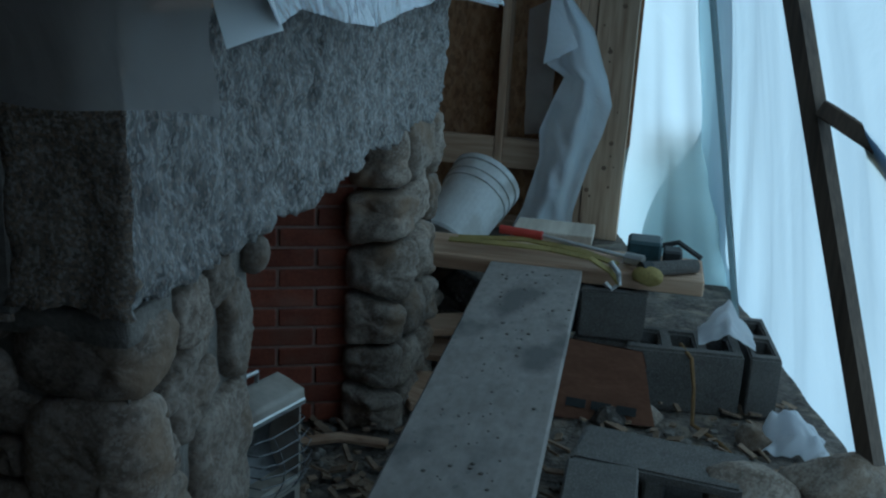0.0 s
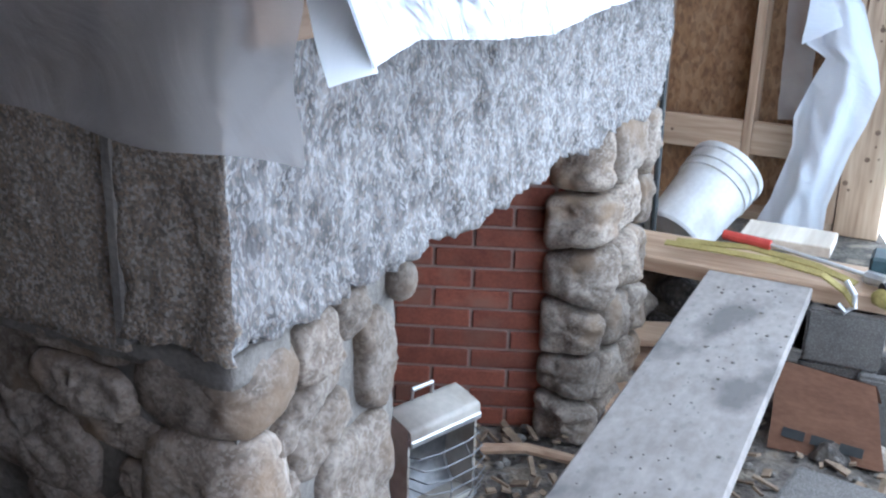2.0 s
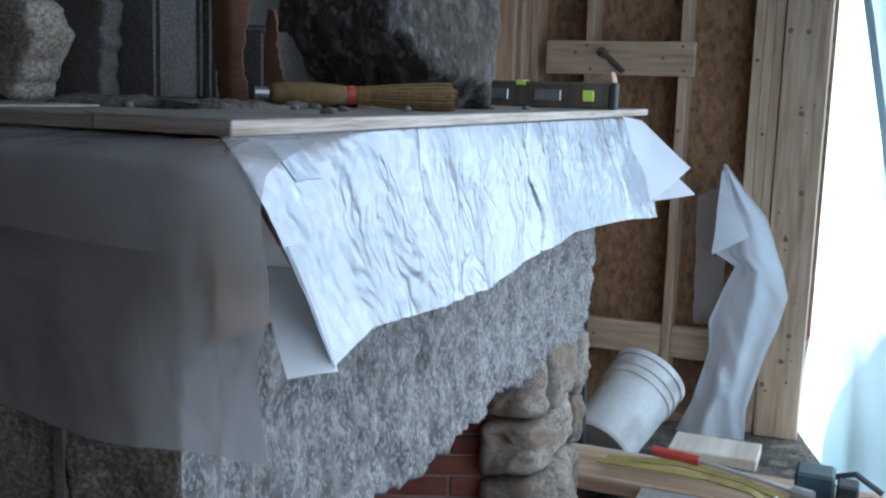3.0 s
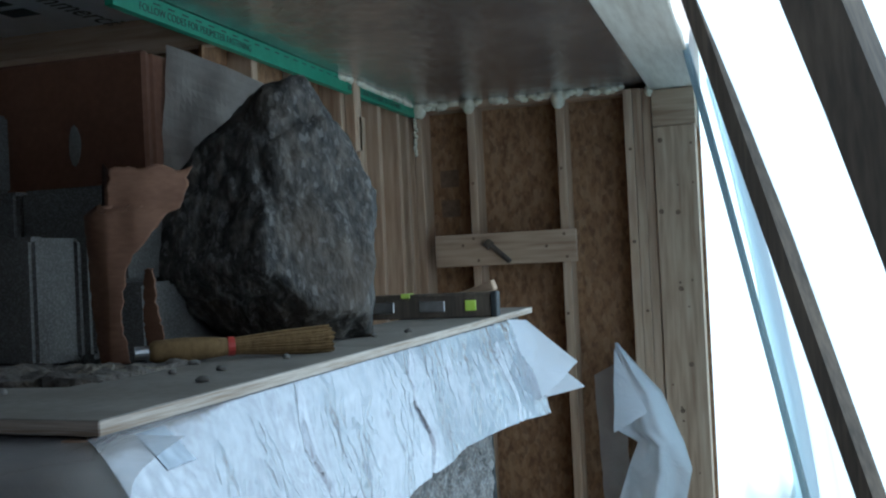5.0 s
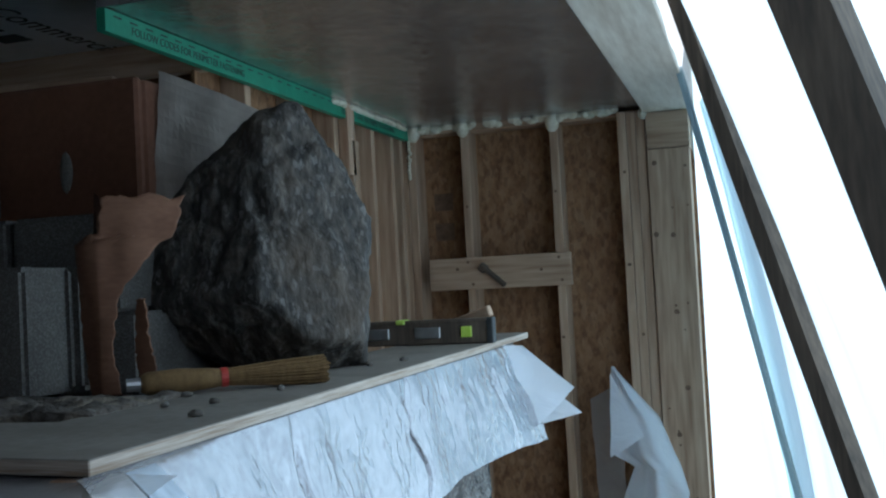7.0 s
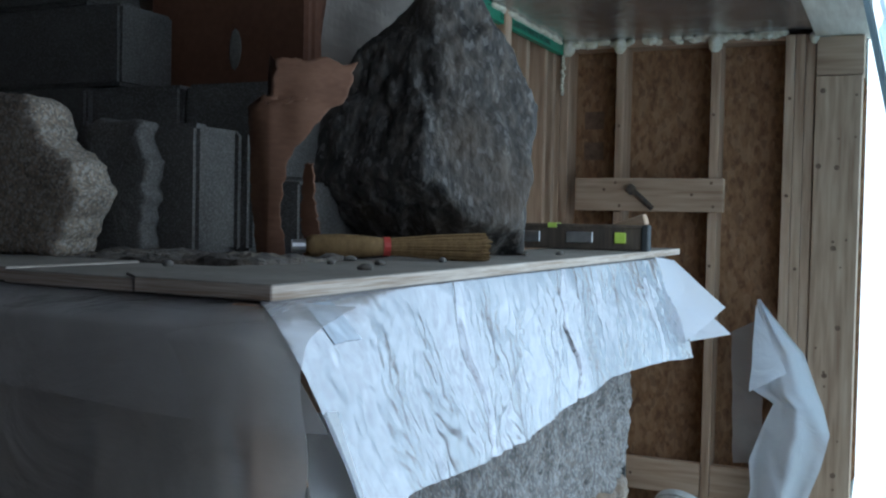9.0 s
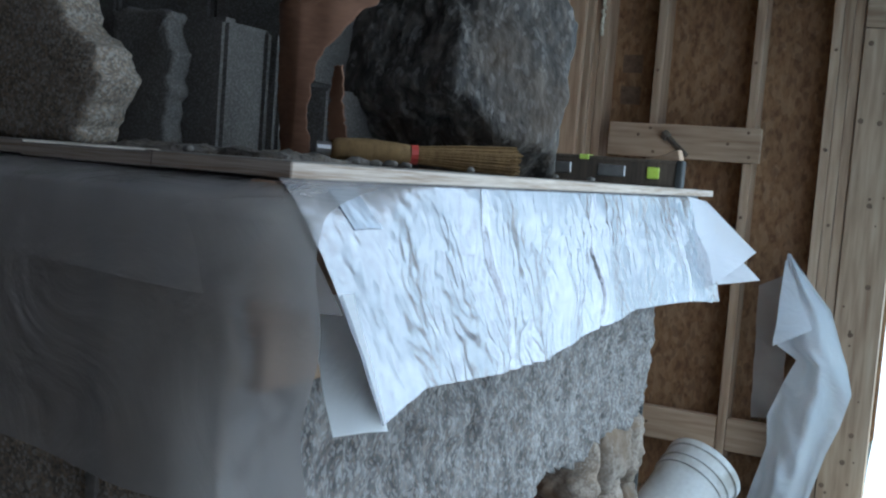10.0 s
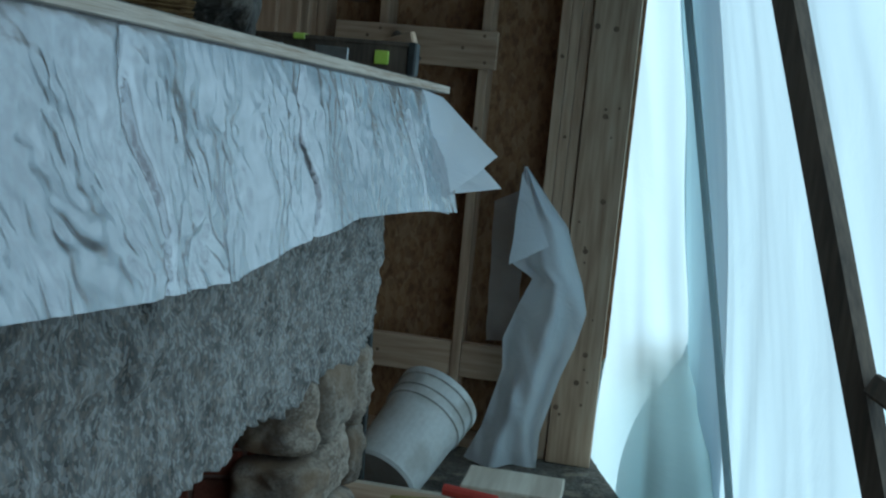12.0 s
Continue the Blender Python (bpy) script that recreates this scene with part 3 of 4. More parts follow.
for i in range(len(FSEED)):
    p = cell(FSEED, i, (-0.13, FLOOR), (0.325, 0.74), 0.004)
    if p:
        part("stone", field_stone(p, far, 0.034 + 0.016 * ((i * 5) % 4) / 3, i + 60), stone, fp, "", True)

lintel = part("lintel", slab(-0.606, FX + 0.03, 0.866, 2.64, 0.702, 1.262, 0.0105, 0.021, 3, 0.25), granite, fp, "rough split grey granite lintel", True)
part("lintel_back", box(-0.69, -0.602, 0.91, 2.6, 0.77, 1.26, 0.01), mortar, fp)
for v in lintel.data.vertices:
    if v.co.z < 0.80:
        v.co.z += (0.80 - v.co.z) * (0.18 + 0.22 * noise.noise(Vector((v.co.y * 4.5, 0, 2))) + 0.10 * max(0.0, min(1.0, (v.co.y - 1.3) / 0.8)))
lintel.data.materials.append(granite_side)
for v in lintel.data.vertices:
    if v.co.y < 0.90:
        v.co.y = 0.866 + (v.co.y - 0.866) * 0.35
for f in lintel.data.polygons:
    if f.normal.y < -0.62 and f.center.y < 0.9:
        f.material_index = 1
part("end_granite", slab(-1.145, -0.612, 0.874, 1.3, 0.692, 1.262, 0.016, 0.007, 9), granite_side, fp, "smoother brown granite end block", True)
part("mortar_joint", box(-0.620, -0.601, 0.8645, 0.92, 0.705, 1.255, 0.003), mortar, fp)
part("mortar_bed", slab(-1.14, FX + 0.012, 0.885, 1.0, 0.675, 0.712, 0.014, 0.006, 5), mortar, fp, "", True)

# firebox of brick: far splay, back and near splay
BL, BH, JT = 0.185, 0.046, 0.008
brick_bm = box(-BL / 2, BL / 2, -0.02, 0.02, -BH / 2, BH / 2, 0.003)
brick_me = bpy.data.meshes.new("brick")
brick_bm.to_mesh(brick_me)
brick_bm.free()
brick_me.materials.append(brick_mat)


def brick_wall(a, b, z0, z1):
    a, b = Vector((*a, 0)), Vector((*b, 0))
    d = (b - a).normalized()
    ang = math.atan2(d.y, d.x)
    nrm = Vector((-d.y, d.x, 0))
    bk = bar(a - nrm * 0.05 + Vector((0, 0, (z0 + z1) / 2)), b - nrm * 0.05 + Vector((0, 0, (z0 + z1) / 2)), z1 - z0, 0.09, None, 0, (0, 0, 1))
    part("brick_backing", bk, joint_mat, fp)
    row, z, length = 0, z0 + BH / 2 + JT, (b - a).length
    while z < z1:
        s = BL / 2 - (row % 2) * (BL + JT) / 2
        while s - BL / 2 < length:
            lo, hi = max(0.002, s - BL / 2), min(length - 0.002, s + BL / 2)
            if hi - lo > 0.02:
                ob = new("brick", brick_me)
                ob.parent = fp
                c = a + d * (lo + hi) / 2 - nrm * (0.0165 + 0.002 * random.random())
                ob.matrix_basis = Matrix.Translation((c.x, c.y, z)) @ Matrix.Rotation(ang, 4, "Z") @ Matrix.Diagonal(((hi - lo) / BL, 1, 1, 1))
            s += BL + JT
        row += 1
        z += BH + JT


brick_wall((-0.50, 2.30), (-1.12, 2.03), FLOOR, 0.95)
brick_wall((-1.12, 2.03), (-1.12, 1.48), FLOOR, 0.95)
brick_wall((-1.12, 1.48), (-0.60, 1.30), FLOOR, 0.95)
part("smoke_shelf", box(-1.2, -0.64, 1.2, 2.3, 0.95, 1.0, 0), mortar, fp)
part("top_bed", box(-1.6, -0.67, 1.0, 2.6, 1.262, 1.284, 0.004), mortar, fp, "rough mortar bed on top")
part("rear_mass", box(-1.6, -1.2, 1.3, 2.6, FLOOR, 1.26, 0.01), mortar, fp)

# ---- mantel shelf ----
def board(name, pts, z0, z1, label, m=ply_mat):
    bm = bmesh.new()
    lo = [bm.verts.new((x, y, z0)) for x, y in pts]
    hi = [bm.verts.new((x, y, z1)) for x, y in pts]
    bm.faces.new(hi)
    bm.faces.new(lo[::-1])
    k = len(pts)
    for i in range(k):
        bm.faces.new((lo[i], lo[(i + 1) % k], hi[(i + 1) % k], hi[i]))
    bmesh.ops.recalc_face_normals(bm, faces=bm.faces[:])
    bmesh.ops.bevel(bm, geom=bm.edges[:], offset=0.0015, segments=1, affect="EDGES")
    ob = tagged(part(name, bm, m), label, "board")
    ob.data.materials.append(ply_edge)
    for f in ob.data.polygons:
        if abs(f.normal.z) < 0.5:
            f.material_index = 1
    return ob


board("plywood_shelf", [(-0.405, 0.9), (-0.395, 3.0), (-0.66, 3.0), (-0.66, 0.975), (-0.60, 0.92)], 1.287, MT, "dusty plywood sheet laid on the mantel")
board("plywood_shelf", [(-0.605, 0.925), (-0.662, 0.975), (-0.662, 1.2), (-0.83, 1.2), (-0.83, 0.95)], 1.286, 1.303, "narrow dusty plywood strip along the mantel end")
board("plywood_shelf", [(-0.832, 0.955), (-0.832, 1.2), (-1.6, 1.25), (-1.6, 1.0)], 1.288, 1.306, "long dusty plywood strip along the mantel end")

# ---- sheets hung from the mantel ----
def lerp_rows(rows, t):
    for a, b in zip(rows, rows[1:]):
        if t <= b[0]:
            k = (t - a[0]) / (b[0] - a[0])
            return [p + (q - p) * k for p, q in zip(a[1:], b[1:])]
    return list(rows[-1][1:])


FOIL_EDGE = [(0.0, 1.066, -0.272), (0.06, 1.078, -0.292), (0.2, 1.045, -0.335), (0.36, 1.02, -0.35), (0.5, 1.038, -0.36), (0.63, 1.052, -0.36), (0.83, 1.035, -0.34), (1.0, 1.01, -0.32)]


def foil_fn(u, v):
    z1, x1 = lerp_rows(FOIL_EDGE, u)
    y = 0.882 + 1.96 * u + 0.02 * v * math.sin(u * 9)
    z = 1.288 + (z1 - 1.288) * v
    x = -0.408 + (x1 + 0.408) * v ** 0.8
    p = Vector((y, z, 0))
    q = Vector((y, z, 0)) + Vector((noise.noise(Vector((y * 9, z * 9, 1))), noise.noise(Vector((y * 9, z * 9, 2))), 0)) * 0.05
    patch = max(0.08, 0.38 + 1.7 * noise.noise(Vector((y * 3.5, z * 3.5, 6))))
    w = 0.012 * noise.noise(Vector((y * 4, z * 2.5, 8))) + 0.008 * noise.noise(Vector((y * 9, z * 9, 12))) + 0.0062 * patch * (0.5 - abs(noise.noise(Vector((q.x * 13, q.y * 11, 3)))) * 2.2)
    w += 0.0036 * patch * (0.5 - abs(noise.noise(Vector((q.x * 27, q.y * 24, 5)))) * 2.3) + 0.0022 * noise.noise(Vector((q.x * 80, q.y * 70, 7)))
    for yc, d in ((1.362, 0.013), (1.884, 0.028), (2.55, 0.010)):
        w -= d * math.exp(-(((y - yc - 0.02 * math.sin(z * 30)) / 0.008) ** 2))
    return (x + w * min(1, v * 3 + 0.1) * min(1, 0.3 + u * 5), y, z)


tagged(part("pine_cleat", box(-0.455, -0.418, 0.895, 1.10, 1.07, 1.284, 0.004), wood_y), "knotty pine cleat under the mantel board", "cleat")
apron = thing("foil_apron", "crinkled pearly white foil hanging over the lintel", "sheeting")
part("sheet", sheet(foil_fn, 380, 56), foil_white, apron, "", True)


def tri_sheet(a, b, c, d, seed, n=14, amp=0.006):
    a, b, c, d = map(Vector, (a, b, c, d))

    def fn(u, v):
        p = a.lerp(b, u).lerp(d.lerp(c, u), v)
        return p + Vector((1, -0.6, 0)) * amp * noise.noise(p * 14 + Vector((seed, 0, 0)))
    return sheet(fn, n, n)


part("corner_flap", tri_sheet((-0.378, 0.90, 1.174), (-0.316, 0.886, 1.185), (-0.271, 0.886, 1.062), (-0.352, 0.922, 1.034), 2), flap_film, apron, "", True)
part("blue_patch", sheet(lambda u, v: Vector(foil_fn(0.036 + 0.03 * u + 0.008 * v, 0.03 + 0.2 * v)) + Vector((0.0012, -0.0006, 0)), 24, 16), blue_print, apron, "pale blue printed patch on the foil", True)
part("end_flap", tri_sheet((-0.405, 2.72, 1.286), (-0.385, 2.86, 1.275), (-0.245, 2.90, 1.148), (-0.345, 2.78, 1.05), 3), white_film, apron, "", True)
part("end_flap", tri_sheet((-0.345, 2.83, 1.16), (-0.30, 2.86, 1.148), (-0.235, 2.93, 1.072), (-0.33, 2.84, 1.055), 4), white_film, apron, "", True)
part("end_flap", tri_sheet((-0.36, 2.72, 1.08), (-0.34, 2.80, 1.07), (-0.338, 2.835, 1.005), (-0.43, 2.72, 1.03), 5), white_film, apron, "", True)

side = thing("milky_sheet", "translucent milky plastic hanging over the fireplace end", "sheeting")


def side_low(u, v):
    x = -1.55 + 1.226 * u
    z1 = 0.966 + 0.03 * (1 - u) + 0.008 * math.sin(u * 21)
    z = 1.285 + (z1 - 1.285) * v
    k = max(0.0, 1 - v / 0.10) ** 2
    y = 0.838 + 0.05 * (1 - u) - 0.008 * v + 0.006 * noise.noise(Vector((x * 7, z * 6, 1)))
    return (x + 0.006 * math.sin(z * 40), y + (0.925 + 0.095 * (1 - u) - y) * k, z)


def side_top(u, v):
    x = -1.55 + (1.150 + 0.082 * v) * u
    z1 = 1.165 + 0.09 * (1 - u) ** 1.2
    z = 1.286 + (z1 - 1.286) * v
    k = max(0.0, 1 - v / 0.22) ** 2
    y = 0.828 + 0.05 * (1 - u) - 0.008 * v + 0.005 * noise.noise(Vector((x * 9, z * 8, 5)))
    y += (0.925 + 0.095 * (1 - u) - y) * k
    return (x, y + (0.872 - y) * u ** 9 * (1 - k), z)


part("lower_layer", sheet(side_low, 70, 50), side_film, side, "", True)
part("upper_layer", sheet(side_top, 70, 30), side_film, side, "", True)

hang = thing("wall_plastic", "torn white plastic film hanging from a stud", "sheeting")
HANG = [(0.0, -0.325, -0.312), (0.11, -0.33, -0.215), (0.18, -0.334, -0.145), (0.32, -0.335, -0.09), (0.365, -0.255, -0.068), (0.46, -0.30, -0.038), (0.575, -0.345, -0.068), (0.68, -0.335, -0.11), (0.88, -0.39, -0.165), (1.0, -0.45, -0.165)]


def hang_fn(u, v):
    xl, xr = lerp_rows(HANG, v)
    x, z = xl + (xr - xl) * u, 1.08 - 1.15 * v
    y = 4.27 + 0.04 * math.sin(u * 7 + v * 2) * min(1, v * 5) + 0.010 * math.sin(u * 17 - v * 9) + 0.02 * noise.noise(Vector((x * 16 + z * 5, z * 5, 2)))
    return (x, y, z)


part("folded_film", sheet(hang_fn, 30, 90), white_film, hang, "", True)
part("flap", tri_sheet((-0.325, 4.22, 1.06), (-0.20, 4.20, 0.80), (-0.25, 4.18, 0.77), (-0.335, 4.17, 0.72), 8), white_film, hang, "", True)
part("back_film", tri_sheet((-0.44, 4.40, 0.93), (-0.31, 4.36, 1.0), (-0.30, 4.36, 0.40), (-0.42, 4.40, 0.38), 9), side_film, hang, "", True)

# ---- things on the mantel ----
def facet_rock(c, turn, planes, seed, flat, sub=6, amp=0.011):
    """A rock bounded by facets (right, towards, up, distance), its edges slightly worn and its faces rough."""
    bm = bmesh.new()
    bmesh.ops.create_icosphere(bm, subdivisions=sub, radius=1)
    P = [(Vector(q[:3]).normalized(), q[3] / Vector(q[:3]).length) for q in planes]
    right, ahead = Vector((math.cos(turn), math.sin(turn), 0)), Vector((math.sin(turn), -math.cos(turn), 0))
    off = Vector((seed, seed * 2, 0))
    for v in bm.verts:
        d = v.co.normalized()
        inv = sum(max(0.0, d.dot(n) / k) ** 44 for n, k in P) ** (1 / 44)
        p = d / max(inv, 1.5)
        q = p * 9
        h = amp * fbm(p + off, 9, 4) + amp * 0.75 * fbm((q.x * 3.2 + seed, q.y * 3.2, q.z * 1.9), 1, 5) - amp * 1.2 * max(0.0, 0.16 - abs(noise.noise(p * 6 + off))) * 4
        h -= 0.022 * math.exp(-((p.x - 0.0 + 0.35 * (p.z - 0.08)) / 0.018) ** 2 - ((p.z - 0.06) / 0.07) ** 2) * (p.y > 0)
        p += d * h
        w = Vector(c) + right * p.x + ahead * p.y + Vector((0, 0, p.z))
        if w.z < flat:
            w.z = flat + (w.z - flat) * 0.02
        v.co = w
    return bm


FACETS = [(0.815, 0.1, 0.58, 0.245), (0.948, 0.0, 0.318, 0.225), (0.996, 0.1, -0.087, 0.231), (-0.562, 0.1, -0.827, 0.258), (-0.928, 0.0, -0.371, 0.268), (-0.856, -0.1, 0.517, 0.186), (-0.72, 0.1, 0.69, 0.196), (-0.33, 0.05, 0.94, 0.245),
          (-0.6, 0.75, 0.25, 0.176), (0.42, 0.85, 0.22, 0.205), (-0.45, 0.6, -0.66, 0.232), (0.25, 0.8, 0.5, 0.262), (0, -1, 0, 0.2), (0.5, -0.8, 0.3, 0.22), (-0.5, -0.8, 0.2, 0.2), (0.2, 0.5, -0.85, 0.31), (0.1, -0.3, -0.95, 0.3)]
tagged(part("boulder", facet_rock((-0.735, 1.955, 1.566), math.atan2(0.44, 0.9), FACETS, 5, MT + 0.001), boulder_mat, None, "", True), "large dark angular boulder resting on the plywood shelf", "boulder")

level = thing("spirit_level", "dark spirit level with lime vials standing on edge", "level")
part("body", box(-0.985, -0.388, 2.535, 2.562, MT + 0.001, MT + 0.065, 0.003), wood_dark, level)
part("rail", box(-0.983, -0.40, 2.531, 2.566, MT + 0.057, MT + 0.0655, 0.001), wood_dark, level)
part("end_cap", box(-0.402, -0.384, 2.530, 2.567, MT, MT + 0.067, 0.003), black, level)
for x, w, m in ((-0.455, 0.03, lime), (-0.56, 0.07, steel), (-0.70, 0.07, steel), (-0.9, 0.03, lime)):
    part("vial", box(x - w / 2, x + w / 2, 2.5285, 2.5345, MT + 0.018, MT + 0.046, 0.002), m, level, "lime spirit vial" if m is lime else "clear window of the level")
part("vial", box(-0.645, -0.62, 2.528, 2.57, MT + 0.055, MT + 0.068, 0.002), lime, level, "lime spirit vial")

tagged(part("wood_offcut", bar((-0.62, 2.68, MT + 0.014), (-0.405, 2.60, MT + 0.082), 0.02, 0.028, None, 0.003), wood_x), "narrow pine offcut leaning behind the spirit level", "offcut")
brush = thing("whisk_brush", "straw whisk brush with a bound handle", "brush")
b0, b1 = Vector((-0.725, 1.44, MT + 0.022)), Vector((-0.465, 1.635, MT + 0.024))
bl = lambda k: b0.lerp(b1, k)
part("ferrule", tube([bl(0), bl(0.075)], 0.011, None, 12), steel, brush, "bright metal ferrule")
part("handle", tube([bl(0.07), bl(0.10), bl(0.25), bl(0.38), bl(0.47)], 0, None, 14, [0.014, 0.019, 0.021, 0.018, 0.015]), straw, brush, "", True)
part("binding", tube([bl(0.465), bl(0.50)], 0.0165, None, 14), red, brush, "red thread binding")
bm = bmesh.new()
rs = random.Random(4)
ax = (b1 - b0).normalized()
sd = ax.cross(Vector((0, 0, 1))).normalized()
for k in range(170):
    a, r = rs.uniform(0, 6.283), math.sqrt(rs.random())
    o = sd * math.cos(a) * r + Vector((0, 0, math.sin(a) * r))
    tube([bl(0.49) + o * 0.013, bl(0.75) + o * 0.020, bl(rs.uniform(0.96, 1.03)) + o * 0.024], 0.0016, bm, 4)
part("bristle", bm, straw, brush, "straw bristles")

def standing_slab(outline, y0, y1, seed, rag=0.006):
    """A broken slab stood on edge: a ragged outline in x and z, thick along y."""
    ring, n = [], len(outline)
    for k in range(n):
        a, b = Vector(outline[k]), Vector(outline[(k + 1) % n])
        m = max(2, int((b - a).length / 0.008))
        for j in range(m):
            p = a.lerp(b, j / m)
            w = Vector((noise.noise(Vector((p.x * 45, p.y * 45, seed))), noise.noise(Vector((p.x * 45, p.y * 45, seed + 9))))) * rag
            ring.append(p + w)
    c = sum(ring, Vector((0, 0))) / len(ring)
    bm, rows = bmesh.new(), []
    prof = [(0.02, 0.0), (0.25, 0.0), (0.5, 0.0), (0.75, 0.0), (0.93, 0.0), (0.985, 0.03), (1.0, 0.14), (1.0, 0.4), (0.99, 0.7), (0.97, 0.94), (0.6, 1.0), (0.02, 1.0)]
    for s, t in prof:
        row = []
        for p in ring:
            q = c + (p - c) * s
            j = 0.005 * noise.noise(Vector((q.x * 30, t * 4, q.y * 30 + seed)))
            row.append(bm.verts.new((q.x + j * (t > 0.02), y0 + (y1 - y0) * t + 0.004 * fbm((q.x + seed, 0, q.y), 16, 4), max(MT + 0.001, q.y + j * (t > 0.02)))))
        rows.append(row)
    for a, b in zip(rows, rows[1:]):
        for k in range(len(ring)):
            bm.faces.new((a[k], a[(k + 1) % len(ring)], b[(k + 1) % len(ring)], b[k]))
    bm.faces.new(rows[0][::-1])
    bm.faces.new(rows[-1])
    bmesh.ops.recalc_face_normals(bm, faces=bm.faces[:])
    return bm


tagged(part("granite_chunk", standing_slab([(-1.31, MT), (-1.0, MT), (-0.985, 1.355), (-0.955, 1.40), (-0.98, 1.452), (-1.04, 1.492), (-1.06, 1.552), (-1.17, 1.566), (-1.29, 1.563), (-1.318, 1.51)], 1.205, 1.30, 8, 0.010), granite_side, None, "", True), "broken brown granite slab standing on the shelf", "stone")
tagged(part("stone_shard", standing_slab([(-1.09, MT), (-0.975, MT), (-0.966, 1.40), (-0.957, 1.46), (-0.974, 1.50), (-0.963, 1.53), (-1.09, 1.53)], 1.36, 1.41, 3, 0.012), concrete, None, "", True), "ragged grey concrete shard standing on end", "stone")

block_bm = cmu()
block_me = bpy.data.meshes.new("concrete_block")
block_bm.to_mesh(block_me)
block_bm.free()
block_me.materials.append(concrete)
ear_bm = cmu(2, ears=True)
ear_me = bpy.data.meshes.new("concrete_block")
ear_bm.to_mesh(ear_me)
ear_bm.free()
ear_me.materials.append(concrete)
block3_bm = cmu(3)
block3_me = bpy.data.meshes.new("concrete_block")
block3_bm.to_mesh(block3_me)
block3_bm.free()
block3_me.materials.append(concrete)
tan_me = block3_me.copy()
tan_me.materials.clear()
tan_me.materials.append(tan_concrete)


def block(m, label, me=block_me):
    ob = tagged(new("concrete_block", me), label, "block", "concrete blocks")
    ob.matrix_basis = m
    return ob


block(pose(-1.092, 1.52, MT + 0.002, 0, 0, -2) @ Matrix.Diagonal((1, 1, 1.17, 1)), "dusty grey concrete block standing on the mantel", ear_me)
for x in (-1.345, -1.15, -0.95):
    block(pose(x, 1.87, 1.286, 0, 0, 90) @ Matrix.Diagonal((1, 1, 0.82, 1)), "grey concrete block of the chimney course")
for x in (-1.25, -1.008):
    block(pose(x, 1.862, 1.443, 0, 0, 90) @ Matrix.Diagonal((1, 1.24, 1, 1)), "grey concrete block of the upper chimney course")
tagged(part("chimney_base", box(-2.26, -1.145, 1.67, 2.55, FLOOR, 1.284, 0.004), mortar), "grey mortared base under the chimney blocks", "base")
for k in range(4):
    for x in (-1.665, -2.06):
        block(pose(x - 0.1 * (k % 2), 1.965, 1.286 + 0.192 * k), "dim grey concrete block of the chimney back course")
liner = thing("flue_liner", "brown clay flue liner standing in the chimney", "flue liner")
part("front_face", box(-1.56, -1.10, 2.08, 2.11, 1.286, 1.99, 0.008), clay, liner)
part("back_face", box(-1.56, -1.10, 2.47, 2.50, 1.286, 1.99, 0.008), clay, liner)
part("side_face", box(-1.13, -1.10, 2.112, 2.468, 1.286, 1.988, 0.006), clay, liner)
part("side_face", box(-1.56, -1.53, 2.112, 2.468, 1.286, 1.988, 0.006), clay, liner)
part("mortar_smear", rock((-1.30, 2.079, 1.775), (0.018, 0.004, 0.05), 4, 3, 0.9, 0.1, 2), mortar, liner, "grey smear of mortar")
for y in (2.10, 2.43):
    tagged(part("loose_batten", bar((-1.70, y, 2.0), (-1.20, y + 0.05, 2.0), 0.04, 0.018), wood_x), "loose pale wooden batten lying on the flue liner", "batten", "battens on the flue")
# The gap's shade is built as a dark panel between liner and cardboard.
tagged(part("dark_panel", box(-1.095, -1.01, 2.2, 2.26, 1.286, 1.97, 0.004), wood_dark), "dark panel standing in for the shaded gap beside the flue liner", "board")
tagged(part("spilled_mortar", slab(-1.02, -0.64, 1.23, 1.46, 1.286, 1.309, 0.012, 0.015, 21), dirt, None, "", True), "crumbled grey mortar on the mantel", "mortar")


def torn_card(bounds, z0, z1, y, curl, seed, label):
    def fn(u, v):
        lo, hi = lerp_rows(bounds, v)
        z = z0 + (z1 - z0) * v
        rag = 0.006 * noise.noise(Vector((z * 60, seed, 0))) + 0.003 * noise.noise(Vector((z * 190, seed, 4)))
        x = lo + (hi - lo) * u + rag * (1 - 2 * u)
        return (x, y + curl * math.sin((x - bounds[0][1]) * 18 + 0.8) + 0.35 * max(0.0, x - bounds[0][1] - 0.03) + 0.008 * noise.noise(Vector((x * 20, z * 9, seed))), z + 0.010 * v * noise.noise(Vector((x * 40, seed, 1))) + 0.004 * v * noise.noise(Vector((x * 160, seed, 2))))
    return tagged(part("torn_cardboard", sheet(fn, 30, 60, 0.004), card, None, "", True), label, "cardboard")


torn_card([(0.0, -0.822, -0.762), (0.25, -0.838, -0.772), (0.5, -0.842, -0.762), (0.62, -0.846, -0.735), (0.77, -0.85, -0.70), (0.80, -0.79, -0.685), (1.0, -0.782, -0.672)], MT + 0.002, 1.64, 1.50, -0.03, 2, "torn brown cardboard leaning against the boulder")
torn_card([(0.0, -0.752, -0.712), (0.5, -0.760, -0.728), (1.0, -0.756, -0.735)], MT + 0.002, 1.465, 1.53, -0.012, 7, "curled strip of brown cardboard beside the boulder")
tagged(part("grey_cardboard", tri_sheet((-1.085, 2.16, 2.015), (-0.79, 2.24, 1.875), (-0.76, 2.24, 1.45), (-1.13, 2.13, 1.49), 9, 24, 0.012), card_grey), "creased grey cardboard sheet behind the boulder", "cardboard")
